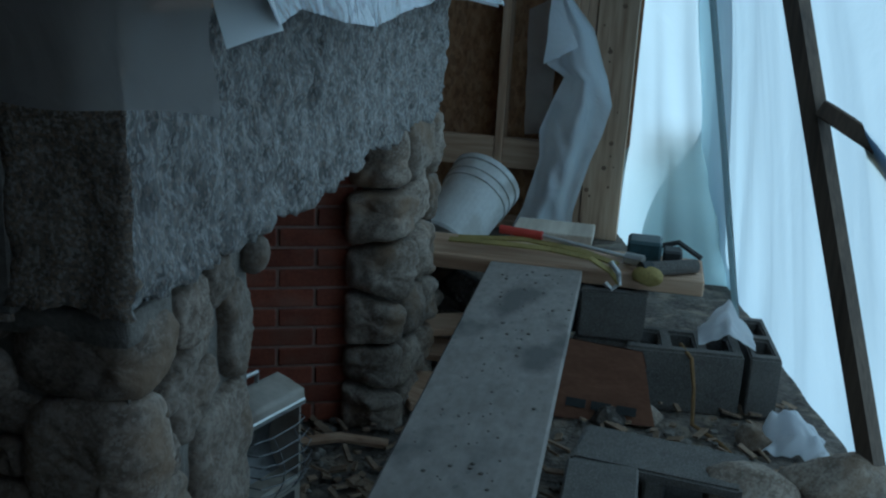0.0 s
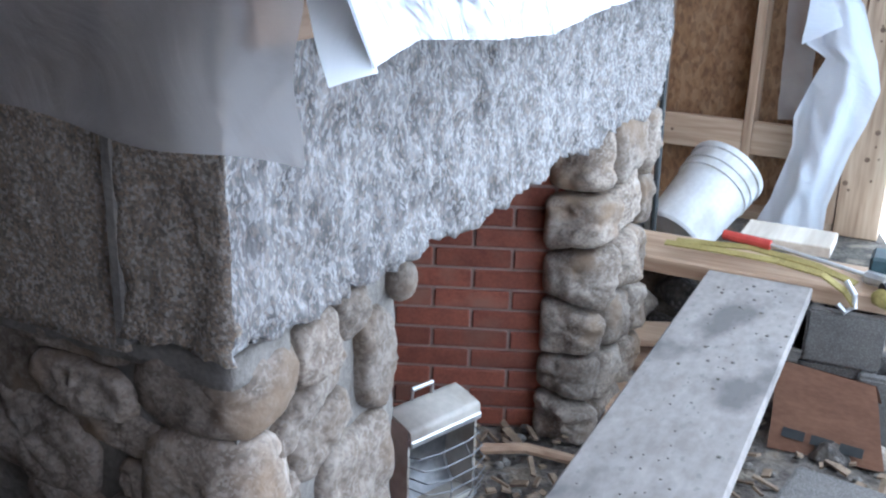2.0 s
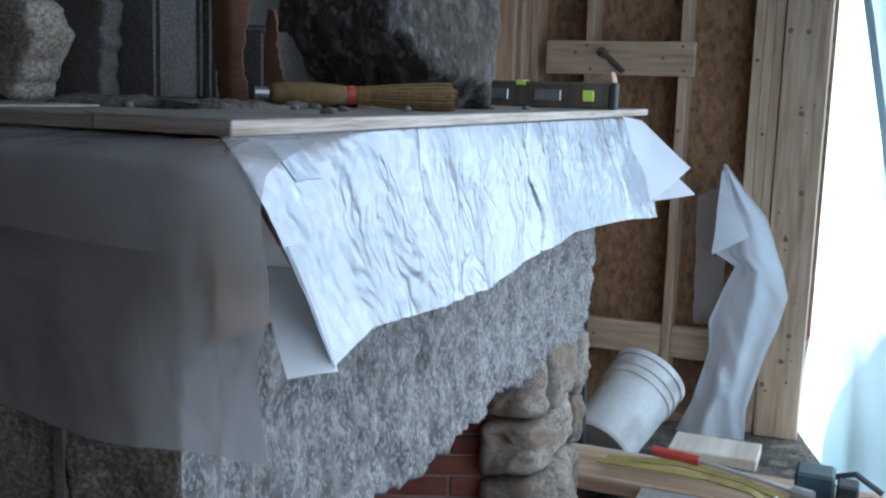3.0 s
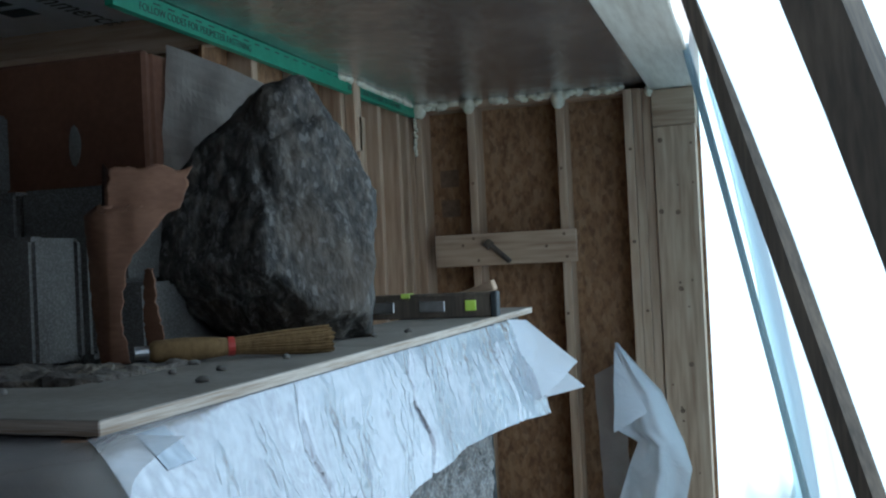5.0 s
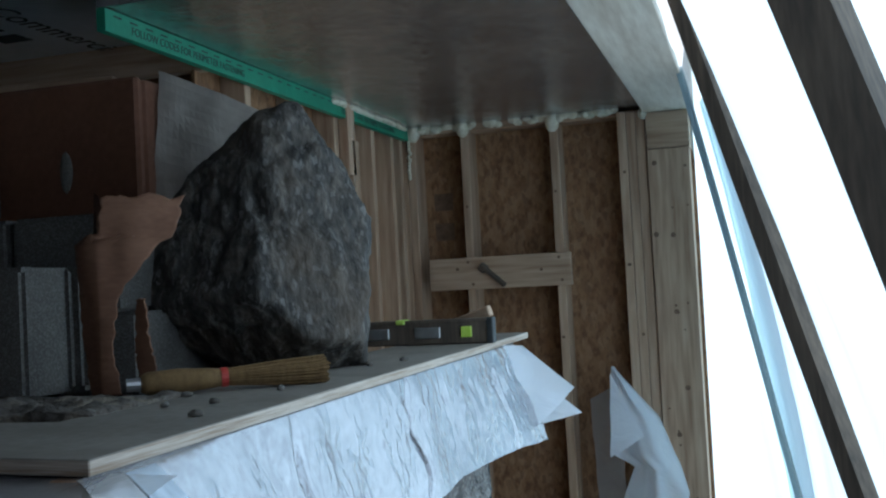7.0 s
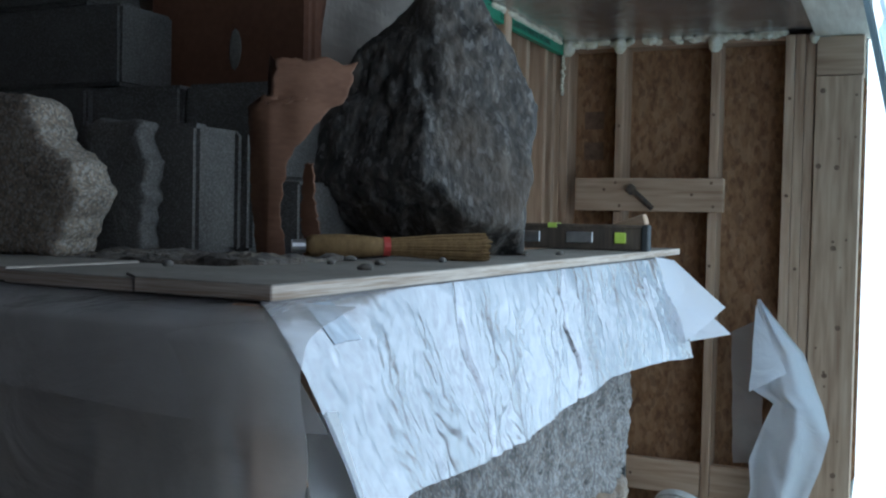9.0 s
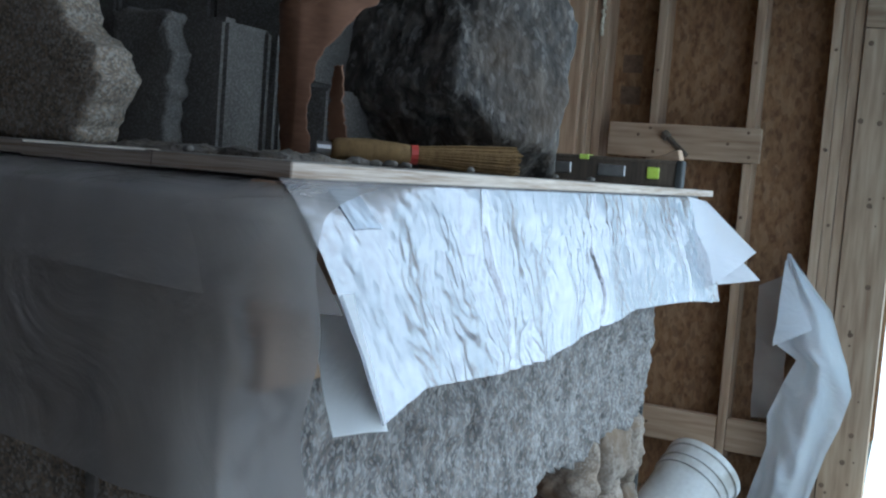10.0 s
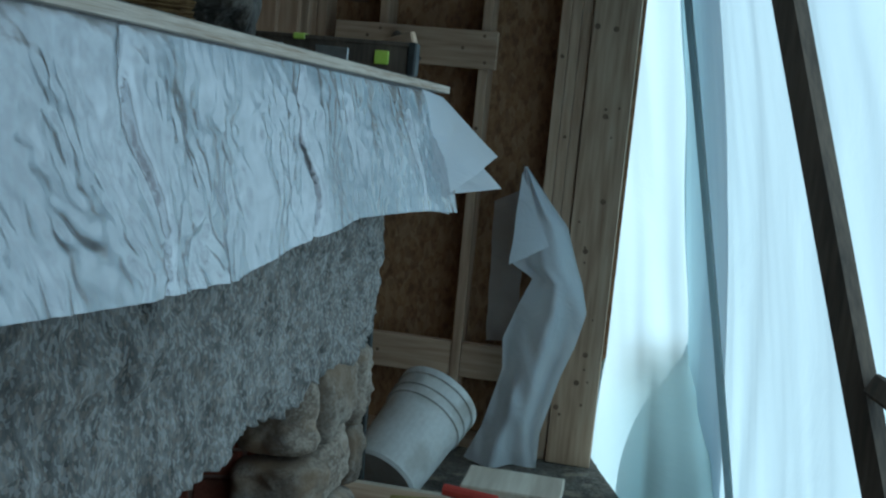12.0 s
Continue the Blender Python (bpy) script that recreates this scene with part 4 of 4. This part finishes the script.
for i, (x, y) in enumerate(((-0.58, 1.32), (-0.52, 1.36), (-0.62, 1.45), (-0.50, 1.95), (-0.46, 2.05), (-0.66, 1.25), (-0.49, 1.52), (-0.70, 1.10), (-0.47, 1.22))):
    tagged(part("pebble", rock((x, y, MT + 0.004), (0.0065 + 0.003 * (i % 3), 0.007, 0.006), i + 30, 5, 0.8, 0.1, 2, MT + 0.001), mortar, None, "", True), "small grey crumb of mortar on the plywood", "pebble", "mortar crumbs")

# ---- things on the floor ----
heater = thing("space_heater", "old beige steel space heater with a wire guard", "heater")
HM = Matrix.Translation((-0.62, 1.606, FLOOR + 0.010)) @ Matrix.Rotation(math.atan2(0.945, 0.327), 4, "Z") @ Matrix.Diagonal((1, 1.1, 1.09, 1))


def heat(name, bm, m, label="", smooth=False):
    bmesh.ops.transform(bm, matrix=HM, verts=bm.verts)
    return part(name, bm, m, heater, label, smooth)


HW, HH = 0.195, 0.285
prof = [(0.0, 0.0), (0.10, 0.0), (0.105, 0.2), (0.09, 0.262), (0.06, 0.283), (0.0, 0.268)]
for name, u0, u1 in (("side_panel", 0.0, 0.006), ("side_panel", HW - 0.006, HW)):
    bm = bmesh.new()
    lo = [bm.verts.new((u0, v, z)) for v, z in prof]
    hi = [bm.verts.new((u1, v, z)) for v, z in prof]
    bm.faces.new(lo)
    bm.faces.new(hi[::-1])
    for i in range(6):
        bm.faces.new((lo[i], hi[i], hi[(i + 1) % 6], lo[(i + 1) % 6]))
    bmesh.ops.recalc_face_normals(bm, faces=bm.faces[:])
    heat(name, bm, enamel)


def hood(u, v):
    q = [(0.105, 0.15), (0.105, 0.21), (0.09, 0.264), (0.06, 0.285), (0.03, 0.279), (-0.004, 0.268), (-0.006, 0.245)]
    k = v * (len(q) - 1)
    i = min(int(k), len(q) - 2)
    a, b = q[i], q[i + 1]
    return (0.0 + HW * u, a[0] + (b[0] - a[0]) * (k - i), a[1] + (b[1] - a[1]) * (k - i))


heat("hood", sheet(hood, 2, 24, 0.003), enamel, "", True)
heat("front_trim", box(-0.002, HW + 0.002, -0.012, 0.004, 0.238, 0.252, 0.003), steel, "bright chrome trim")
heat("reflector", sheet(lambda u, v: (0.008 + (HW - 0.016) * u, 0.075 - 0.05 * (2 * v - 1) ** 2, 0.05 + 0.19 * v), 2, 20), dull_steel, "dull steel reflector", True)
heat("base", box(0, HW, 0.0, 0.10, 0.0, 0.078, 0.005), enamel)
heat("base_slot", box(0.02, HW - 0.02, -0.003, 0.002, 0.018, 0.05, 0.002), black)
heat("handle", tube([(0.07, 0.06, 0.28), (0.07, 0.06, 0.31), (0.125, 0.06, 0.31), (0.125, 0.06, 0.28)], 0.005, None, 6), steel)
for k in range(7):
    z = 0.085 + 0.022 * k
    b = 0.045 * math.sin(math.pi * (k + 1.0) / 8) + 0.012
    heat("guard_wire", tube([(0.004, 0.0, z), (0.015, -b * 0.7, z), (HW * 0.3, -b, z), (HW * 0.7, -b, z), (HW - 0.015, -b * 0.7, z), (HW - 0.004, 0, z)], 0.0013, None, 5), dull_steel)
for u in (HW * 0.33, HW * 0.66):
    heat("guard_wire", tube([(u, -0.012 - 0.045 * math.sin(math.pi * (k + 1.0) / 8), 0.085 + 0.022 * k) for k in range(7)], 0.0013, None, 5), dull_steel)

PZ = 0.29
tagged(part("scaffold_plank", bar((-0.118, 0.35, PZ - 0.024), (-0.152, 2.665, PZ - 0.012), 0.268, 0.034, None, 0.004, (1, 0, 0)), plank_mat), "dusty grey scaffold plank spattered with mortar", "plank")
tagged(part("cross_board", box(-0.57, 0.325, 2.672, 2.90, 0.253, 0.2995, 0.004), wood_x), "thick pine board carrying the plank end", "board")
block(pose(-0.06, 0.45, FLOOR, 0, 0, 90), "grey concrete block under the near plank end")
block(pose(-0.06, 0.45, FLOOR + 0.19, 0, 0, 90) @ Matrix.Diagonal((1, 1, 0.79, 1)), "grey concrete block under the near plank end")
block(pose(0.07, 2.83, FLOOR, 0, 0, 90), "grey concrete block under the cross board")
block(pose(0.07, 2.82, FLOOR + 0.191, 0, 0, 92) @ Matrix.Diagonal((1, 1, 0.745, 1)), "thin concrete block under the cross board")
for k in range(3):
    block(pose(-0.548, 0.651, FLOOR + 0.1935 * k, 0, 0, 0.8 - 1.5 * (k % 2)) @ Matrix.Diagonal((1.06, 1, 1.015, 1)), "tan grey concrete block stacked beside the fireplace end", tan_me)
block(pose(0.285, 2.70, FLOOR, 0, 0, 4) @ Matrix.Diagonal((0.85, 1, 1, 1)), "hollow grey concrete block among the rubble", block3_me)
block(pose(0.505, 2.80, FLOOR, 0, 0, 94) @ Matrix.Diagonal((0.9, 0.45, 1, 1)), "narrow grey concrete block beside the plastic")
block(pose(0.245, 2.17, FLOOR + 0.062, 90, 0, -8) @ Matrix.Diagonal((1, 0.65, 1, 1)), "grey concrete block lying on its side")
tagged(part("paving_slab", box(0.02, 0.185, 1.80, 2.0, FLOOR, FLOOR + 0.125, 0.006), concrete), "greenish concrete slab lying on the dirt", "slab")
carton = thing("carton", "flattened brown cardboard carton on the rubble", "carton")
part("panel", tri_sheet((-0.06, 2.56, 0.125), (0.175, 2.53, 0.12), (0.225, 2.45, -0.06), (-0.05, 2.46, -0.075), 3), card, carton)
for k in range(3):
    part("print_bar", box(-0.02 + 0.07 * k, 0.035 + 0.07 * k, -0.002, 0.0, -0.012, 0.012, 0, None, pose(0, 2.475, -0.03, -28, 0, -6)), black, carton, "smudged dark print")
part("panel", tri_sheet((-0.06, 2.565, 0.125), (0.175, 2.535, 0.12), (0.20, 2.62, 0.02), (-0.05, 2.66, 0.02), 4), card, carton)

bucket = thing("plastic_bucket", "dirty white plastic bucket tipped on its side", "bucket")
ba, bb = Vector((-0.622, 3.62, 0.045)), Vector((-0.505, 3.92, 0.255))
bk = lambda k: ba.lerp(bb, k)
wall_pts, radii = [], []
for k, r in ((0, 0.118), (0.03, 0.125), (0.70, 0.139), (0.705, 0.146), (0.735, 0.146), (0.74, 0.14), (0.80, 0.141), (0.805, 0.148), (0.835, 0.148), (0.84, 0.142), (0.93, 0.143), (0.935, 0.151), (1.0, 0.151), (1.0, 0.140), (0.9, 0.138), (0.05, 0.118)):
    wall_pts.append(bk(k))
    radii.append(r)


def lathe(pts, rad, axis, n=40):
    bm = bmesh.new()
    a = axis.cross(Vector((0, 1, 0.1))).normalized()
    c = axis.cross(a)
    rings = [[bm.verts.new(p + (a * math.cos(q * 6.28319 / n) + c * math.sin(q * 6.28319 / n)) * r) for q in range(n)] for p, r in zip(pts, rad)]
    for s, t in zip(rings, rings[1:]):
        for q in range(n):
            bm.faces.new((s[q], s[(q + 1) % n], t[(q + 1) % n], t[q]))
    bm.faces.new(rings[0][::-1])
    bm.faces.new(rings[-1])
    bmesh.ops.recalc_face_normals(bm, faces=bm.faces[:])
    return bm


part("body", lathe(wall_pts, radii, (bb - ba).normalized()), bucket_mat, bucket)
part("bail", tube([bk(0.85) + Vector((0.0, -0.15, 0)), bk(0.6) + Vector((-0.1, -0.15, -0.1)), bk(0.4) + Vector((-0.15, -0.06, -0.1))], 0.003, None, 6), steel, bucket)
tagged(part("black_rod", tube([(-0.628, 3.3, 0.95), (-0.60, 3.28, FLOOR)], 0.011, None, 8), black), "thin black rod leaning behind the fireplace", "rod")

# clutter on the cross board
TB = 0.300
strap = thing("tow_strap", "dirty yellow webbing strap with a steel hook", "strap")


def ribbon(pts, w, t, up=(0, 0, 1)):
    bm = None
    for a, b in zip(pts, pts[1:]):
        bm = bar(a, b, w, t, bm, 0.001, (0, 1, 0.2))
    return bm


part("webbing", ribbon([(-0.42, 2.705, TB + 0.035), (-0.27, 2.705, TB + 0.038), (-0.12, 2.700, TB + 0.038), (0.0, 2.665, TB + 0.035), (0.06, 2.640, TB + 0.01), (0.09, 2.625, TB - 0.02)], 0.026, 0.006), yellow, strap)
part("webbing", ribbon([(-0.40, 2.745, TB + 0.032), (-0.2, 2.755, TB + 0.045), (-0.03, 2.745, TB + 0.03), (0.08, 2.705, TB + 0.012)], 0.026, 0.006), yellow, strap)
part("loop_end", rock((0.165, 2.645, TB + 0.005), (0.045, 0.03, 0.03), 6, 6, 0.85, 0.05, 3), yellow, strap, "", True)
part("hook", tube([(0.06, 2.645, TB + 0.035), (0.085, 2.625, TB + 0.01), (0.09, 2.620, TB - 0.02), (0.07, 2.615, TB - 0.035), (0.05, 2.620, TB - 0.02)], 0.008, None, 8), steel, strap, "steel hook")
tool = thing("red_handled_tool", "long tool with a red grip on the board", "tool")
part("grip", tube([(-0.28, 2.785, TB + 0.06), (-0.15, 2.765, TB + 0.058)], 0.014, None, 10), red, tool)
part("shaft", tube([(-0.15, 2.765, TB + 0.058), (0.12, 2.725, TB + 0.03)], 0.006, None, 8), steel, tool)
part("head", tube([(0.10, 2.725, TB + 0.03), (0.15, 2.705, TB + 0.03)], 0.018, None, 8), steel, tool)
tagged(part("tool_case", box(0.10, 0.20, 2.75, 2.85, TB + 0.001, TB + 0.075, 0.008), teal), "small dark teal plastic case on the board", "case")
tagged(part("battery", box(0.205, 0.26, 2.77, 2.84, TB + 0.001, TB + 0.05, 0.006), black), "black battery pack on the board", "battery")
caulk = thing("caulk_tube", "grey tube with a black end on the board", "tube")
part("barrel", tube([(0.17, 2.665, TB + 0.022), (0.30, 2.745, TB + 0.022)], 0.021, None, 12), concrete, caulk)
part("cap", tube([(0.145, 2.650, TB + 0.022), (0.172, 2.667, TB + 0.022)], 0.0225, None, 12), black, caulk)
tagged(part("bar_clamp", tube([(0.18, 2.875, TB + 0.03), (0.25, 2.865, TB + 0.055), (0.32, 2.855, TB + 0.015)], 0.009, None, 6), black), "dark bent bar lying on the board", "clamp")
tagged(part("pale_board", box(-0.26, -0.01, 2.91, 3.07, 0.300, 0.332, 0.003), wood_pale), "pale planed board lying on the rubble", "board")
tagged(part("pale_board", box(-0.62, -0.30, 2.865, 3.05, 0.215, 0.25, 0.003), wood_pale), "pale planed board beside the bucket", "board")

# rubble
RUB = [(-0.44, 2.80, 0.02, 0.10), (-0.36, 2.72, 0.0, 0.09), (-0.50, 2.74, 0.12, 0.07), (-0.40, 2.86, 0.14, 0.075), (-0.28, 2.78, 0.02, 0.10), (-0.24, 2.92, 0.1, 0.12), (-0.12, 2.98, 0.08, 0.14), (-0.46, 3.0, 0.08, 0.13), (-0.56, 3.2, 0.02, 0.14), (-0.3, 3.25, 0.05, 0.15), (-0.08, 3.3, 0.04, 0.14), (-0.5, 3.5, -0.02, 0.12), (-0.36, 2.62, -0.04, 0.06),
       (0.43, 2.02, -0.02, 0.125), (0.63, 2.08, 0.02, 0.135), (0.60, 1.88, -0.03, 0.08), (0.5, 2.45, -0.05, 0.06), (0.2, 2.5, -0.06, 0.05), (0.1, 2.46, -0.06, 0.05), (0.33, 1.85, -0.06, 0.06)]
for i, (x, y, z, r) in enumerate(RUB):
    tagged(part("rubble_stone", rock((x, y, z), (r, r * 0.85, r * 0.75), i + 11, 9, 0.76, 0.08, 4, FLOOR + 0.002), stone if i % 3 else boulder_mat, None, "", True), "broken grey-brown stone in the rubble", "stone", "rubble stones")
for i, (x0, y0, z, l, a) in enumerate(((-0.42, 2.60, 0.10, 0.25, 12), (-0.40, 2.58, 0.03, 0.3, -8), (-0.36, 2.48, -0.03, 0.28, 25), (-0.34, 2.42, -0.05, 0.3, 40))):
    bm = box(-l / 2, l / 2, -0.05, 0.05, -0.012, 0.012, 0.003)
    bmesh.ops.transform(bm, matrix=pose(x0, y0, z, 8, 6 * (i - 1), a), verts=bm.verts)
    tagged(part("scrap_board", bm, wood_x), "split offcut of board under the plank", "offcut", "scrap boards")
rs = random.Random(9)
bm = bmesh.new()
for k in range(360):
    if k < 90:
        x, y = rs.uniform(-0.75, -0.30), rs.uniform(1.75, 2.25)
    else:
        x, y = rs.uniform(-0.35, 0.62), rs.uniform(1.3, 2.75)
    l, w = rs.uniform(0.008, 0.036), rs.uniform(0.004, 0.012)
    m = pose(x, y, FLOOR + 0.012 + 0.012 * rs.random(), rs.uniform(-25, 25), rs.uniform(-25, 25), rs.uniform(0, 360))
    v = [bm.verts.new(m @ Vector(q)) for q in ((-l, -w, 0), (l, -w * 0.7, 0), (l * 0.9, w, 0), (-l * 0.9, w * 0.8, 0), (-l, -w, 0.006), (l, -w * 0.7, 0.006), (l * 0.9, w, 0.006), (-l * 0.9, w * 0.8, 0.006))]
    for f in ((3, 2, 1, 0), (4, 5, 6, 7), (0, 1, 5, 4), (1, 2, 6, 5), (2, 3, 7, 6), (3, 0, 4, 7)):
        bm.faces.new([v[q] for q in f])
tagged(part("wood_chips", bm, chip_mat), "scattered wood chips and splinters on the dirt", "wood chips", "", "stuff")
bm = bmesh.new()
for k in range(260):
    x, y = rs.uniform(-0.8, 0.65), rs.uniform(1.3, 2.9)
    r = rs.uniform(0.006, 0.02)
    g = rock((x, y, FLOOR + 0.01), (r, r * 0.9, r * 0.7), k, 4, 0.8, 0.08, 1)
    join(bm, g)
tagged(part("gravel", bm, mortar), "loose gravel and mortar crumbs on the dirt", "gravel", "", "stuff")
tagged(part("hearth_stick", tube([(-0.66, 2.05, FLOOR + 0.03), (-0.56, 2.10, FLOOR + 0.035), (-0.44, 2.13, FLOOR + 0.02)], 0.014, None, 8), wood_x), "peeled stick lying on the hearth", "stick")

bag = sheet(lambda u, v: (0.50 + 0.16 * u + 0.02 * math.sin(v * 9), 2.38 + 0.14 * v, FLOOR + 0.02 + 0.10 * math.sin(math.pi * u) * math.sin(math.pi * v) + 0.03 * noise.noise(Vector((u * 6, v * 6, 3)))), 22, 22)
tagged(part("plastic_bag", bag, white_film, None, "", True), "crumpled clear plastic bag on the rubble", "bag")
scrap = sheet(lambda u, v: (0.33 + 0.16 * u, 2.66 + 0.14 * v, 0.115 + 0.10 * (1 - abs(2 * u - 1)) * (0.4 + 0.6 * v) + 0.02 * noise.noise(Vector((u * 5, v * 5, 8)))), 18, 18)
tagged(part("plastic_scrap", scrap, white_film, None, "", True), "crumpled scrap of white plastic on a concrete block", "scrap")
tagged(part("garden_hose", tube([(0.28, 2.66, 0.11), (0.31, 2.58, 0.10), (0.325, 2.56, 0.02), (0.33, 2.52, FLOOR + 0.01), (0.40, 2.42, FLOOR + 0.012), (0.50, 2.2, FLOOR + 0.012), (0.52, 2.0, FLOOR + 0.012)], 0.006, None, 6), straw), "thin pale hose trailing over the blocks", "hose")
tagged(part("blue_cap", lathe([Vector((0.46, 2.22, FLOOR + 0.002)), Vector((0.46, 2.22, FLOOR + 0.035)), Vector((0.46, 2.22, FLOOR + 0.05))], [0.024, 0.022, 0.012], Vector((0, 0, 1)), 14), blue), "small bright blue plastic cap in the rubble", "cap")


# ---- foam, print and knots ----
bm = bmesh.new()
rs = random.Random(3)
for k in range(70):
    x = rs.uniform(-1.2, -0.27)
    join(bm, rock((x, WY + 0.012 + rs.uniform(-0.01, 0.02), 2.17 + rs.uniform(-0.012, 0.008)), (rs.uniform(0.012, 0.03), 0.018, rs.uniform(0.010, 0.02)), k, 3, 0.95, 0.1, 2))
for x, z, r in ((-0.955, 2.15, 0.028), (-0.545, 2.14, 0.030), (-1.19, 2.15, 0.03), (-0.15, 2.145, 0.02)):
    join(bm, rock((x, WY + 0.0, z), (r, r, r * 1.3), 5, 3, 0.95, 0.1, 3))
for k in range(26):
    join(bm, rock((-1.205 + rs.uniform(-0.01, 0.01), 3.55 + 0.033 * k, 2.168), (0.014, 0.024, 0.012), k, 3, 0.95, 0.1, 2))
for k in range(14):
    z = 1.95 + 0.016 * k
    join(bm, rock((-1.21 + rs.uniform(-0.006, 0.006), WY - 0.01, z), (0.009, 0.009, 0.012), k, 3, 0.95, 0.1, 1))
tagged(part("spray_foam", bm, foam, None, "", True), "cream spray foam squeezed out along the ceiling joint", "foam", "", "stuff")


def lettering(text, size, m, parent, material):
    cu = bpy.data.curves.new("text", "FONT")
    cu.body, cu.size, cu.extrude, cu.align_x = text, size, 0.0004, "LEFT"
    ob = bpy.data.objects.new("text", cu)
    scene.collection.objects.link(ob)
    me = bpy.data.meshes.new_from_object(ob.evaluated_get(bpy.context.evaluated_depsgraph_get()))
    bpy.data.objects.remove(ob)
    me.materials.append(material)
    t = new("lettering", me)
    t.parent = parent
    t.matrix_basis = m
    return t


FACE = Matrix(((0, 0, 1, 0), (1, 0, 0, 0), (0, 1, 0, 0), (0, 0, 0, 1)))
for y in (2.235, 3.62):
    lettering("FOLLOW CODES FOR PERIMETER FASTENING", 0.030, Matrix.Translation((-1.2064, y, 2.132)) @ FACE @ Matrix.Diagonal((0.98, 1, 1, 1)), strip, black)
for k in range(32):
    y = 2.16 + 0.07 * k
    part("print_dash", box(-1.2068, -1.2062, y, y + 0.033, 2.160, 2.164, 0), black, strip)
knot_mat = mat("dark_knot", [(0.12, 0.07, 0.04), (0.22, 0.13, 0.08)], 30, 0.7, 0.2, 90)
rs = random.Random(12)
for k in range(26):
    x, z = rs.uniform(-0.125, 0.02), rs.uniform(0.1, 1.95)
    r = rs.choice((0.004, 0.005, 0.006, 0.011))
    bm = lathe([Vector((x, WY - 0.0135, z)), Vector((x, WY - 0.011, z))], [r, r], Vector((0, 1, 0)), 10)
    part("knot", bm, knot_mat, wall)
for x, z in ((-0.95, 1.55), (-0.93, 1.45), (-0.54, 1.55), (-0.53, 1.45), (-1.0, 1.52), (-0.62, 1.50), (-0.545, 1.84), (-0.95, 1.8), (-0.24, 1.9), (-0.24, 1.5), (-0.2, 1.2), (-0.86, 0.28), (-0.545, 1.2)):
    bm = lathe([Vector((x, WY - 0.0415 if z < 1.57 and z > 1.43 else WY - 0.003, z)), Vector((x, WY - 0.001, z))], [0.007, 0.007], Vector((0, 1, 0)), 10)
    part("knot", bm, knot_mat, wall)
for x, z in ((-1.10, 1.84), (-1.10, 1.70)):
    part("stamp", box(x - 0.045, x + 0.045, WY + 0.1385, WY + 0.1395, z - 0.04, z + 0.04, 0), knot_mat, wall)

# dark print on the silvery board: a word, a bar of unreadable letters and two round marks
UNDER = Matrix(((0, -1, 0, 0), (1, 0, 0, 0), (0, 0, 1, 0), (0, 0, 0, 1))) @ Matrix.Rotation(math.pi, 4, "X")
lettering("Commercial", 0.12, Matrix.Translation((-1.66, 2.22, 2.2485)) @ UNDER, membrane, black)
for k in range(3):
    part("print_bar", box(-1.84, -1.74, 2.22 + 0.12 * k, 2.30 + 0.12 * k, 2.2482, 2.249, 0), black, membrane)
for k in range(2):
    part("print_mark", lathe([Vector((-1.98, 2.25 + 0.2 * k, 2.2480)), Vector((-1.98, 2.25 + 0.2 * k, 2.249))], [0.08, 0.08], Vector((0, 0, 1)), 24), black, membrane)

# crumbs of mortar on the plank
bm = bmesh.new()
rs = random.Random(21)
for k in range(120):
    y = rs.uniform(1.0, 2.6)
    x = -0.135 + 0.11 * max(-1, min(1, rs.gauss(0, 0.5)))
    r = rs.choice((0.0015, 0.002, 0.0025, 0.004))
    join(bm, rock((x, y, PZ - 0.024 + 0.017 + (y - 0.35) / 2.315 * 0.012 + r * 0.4), (r * 1.3, r, r * 0.7), k, 3, 0.85, 0.1, 1))
tagged(part("mortar_crumbs", bm, mortar), "dark mortar crumbs scattered along the plank", "crumbs", "", "stuff")
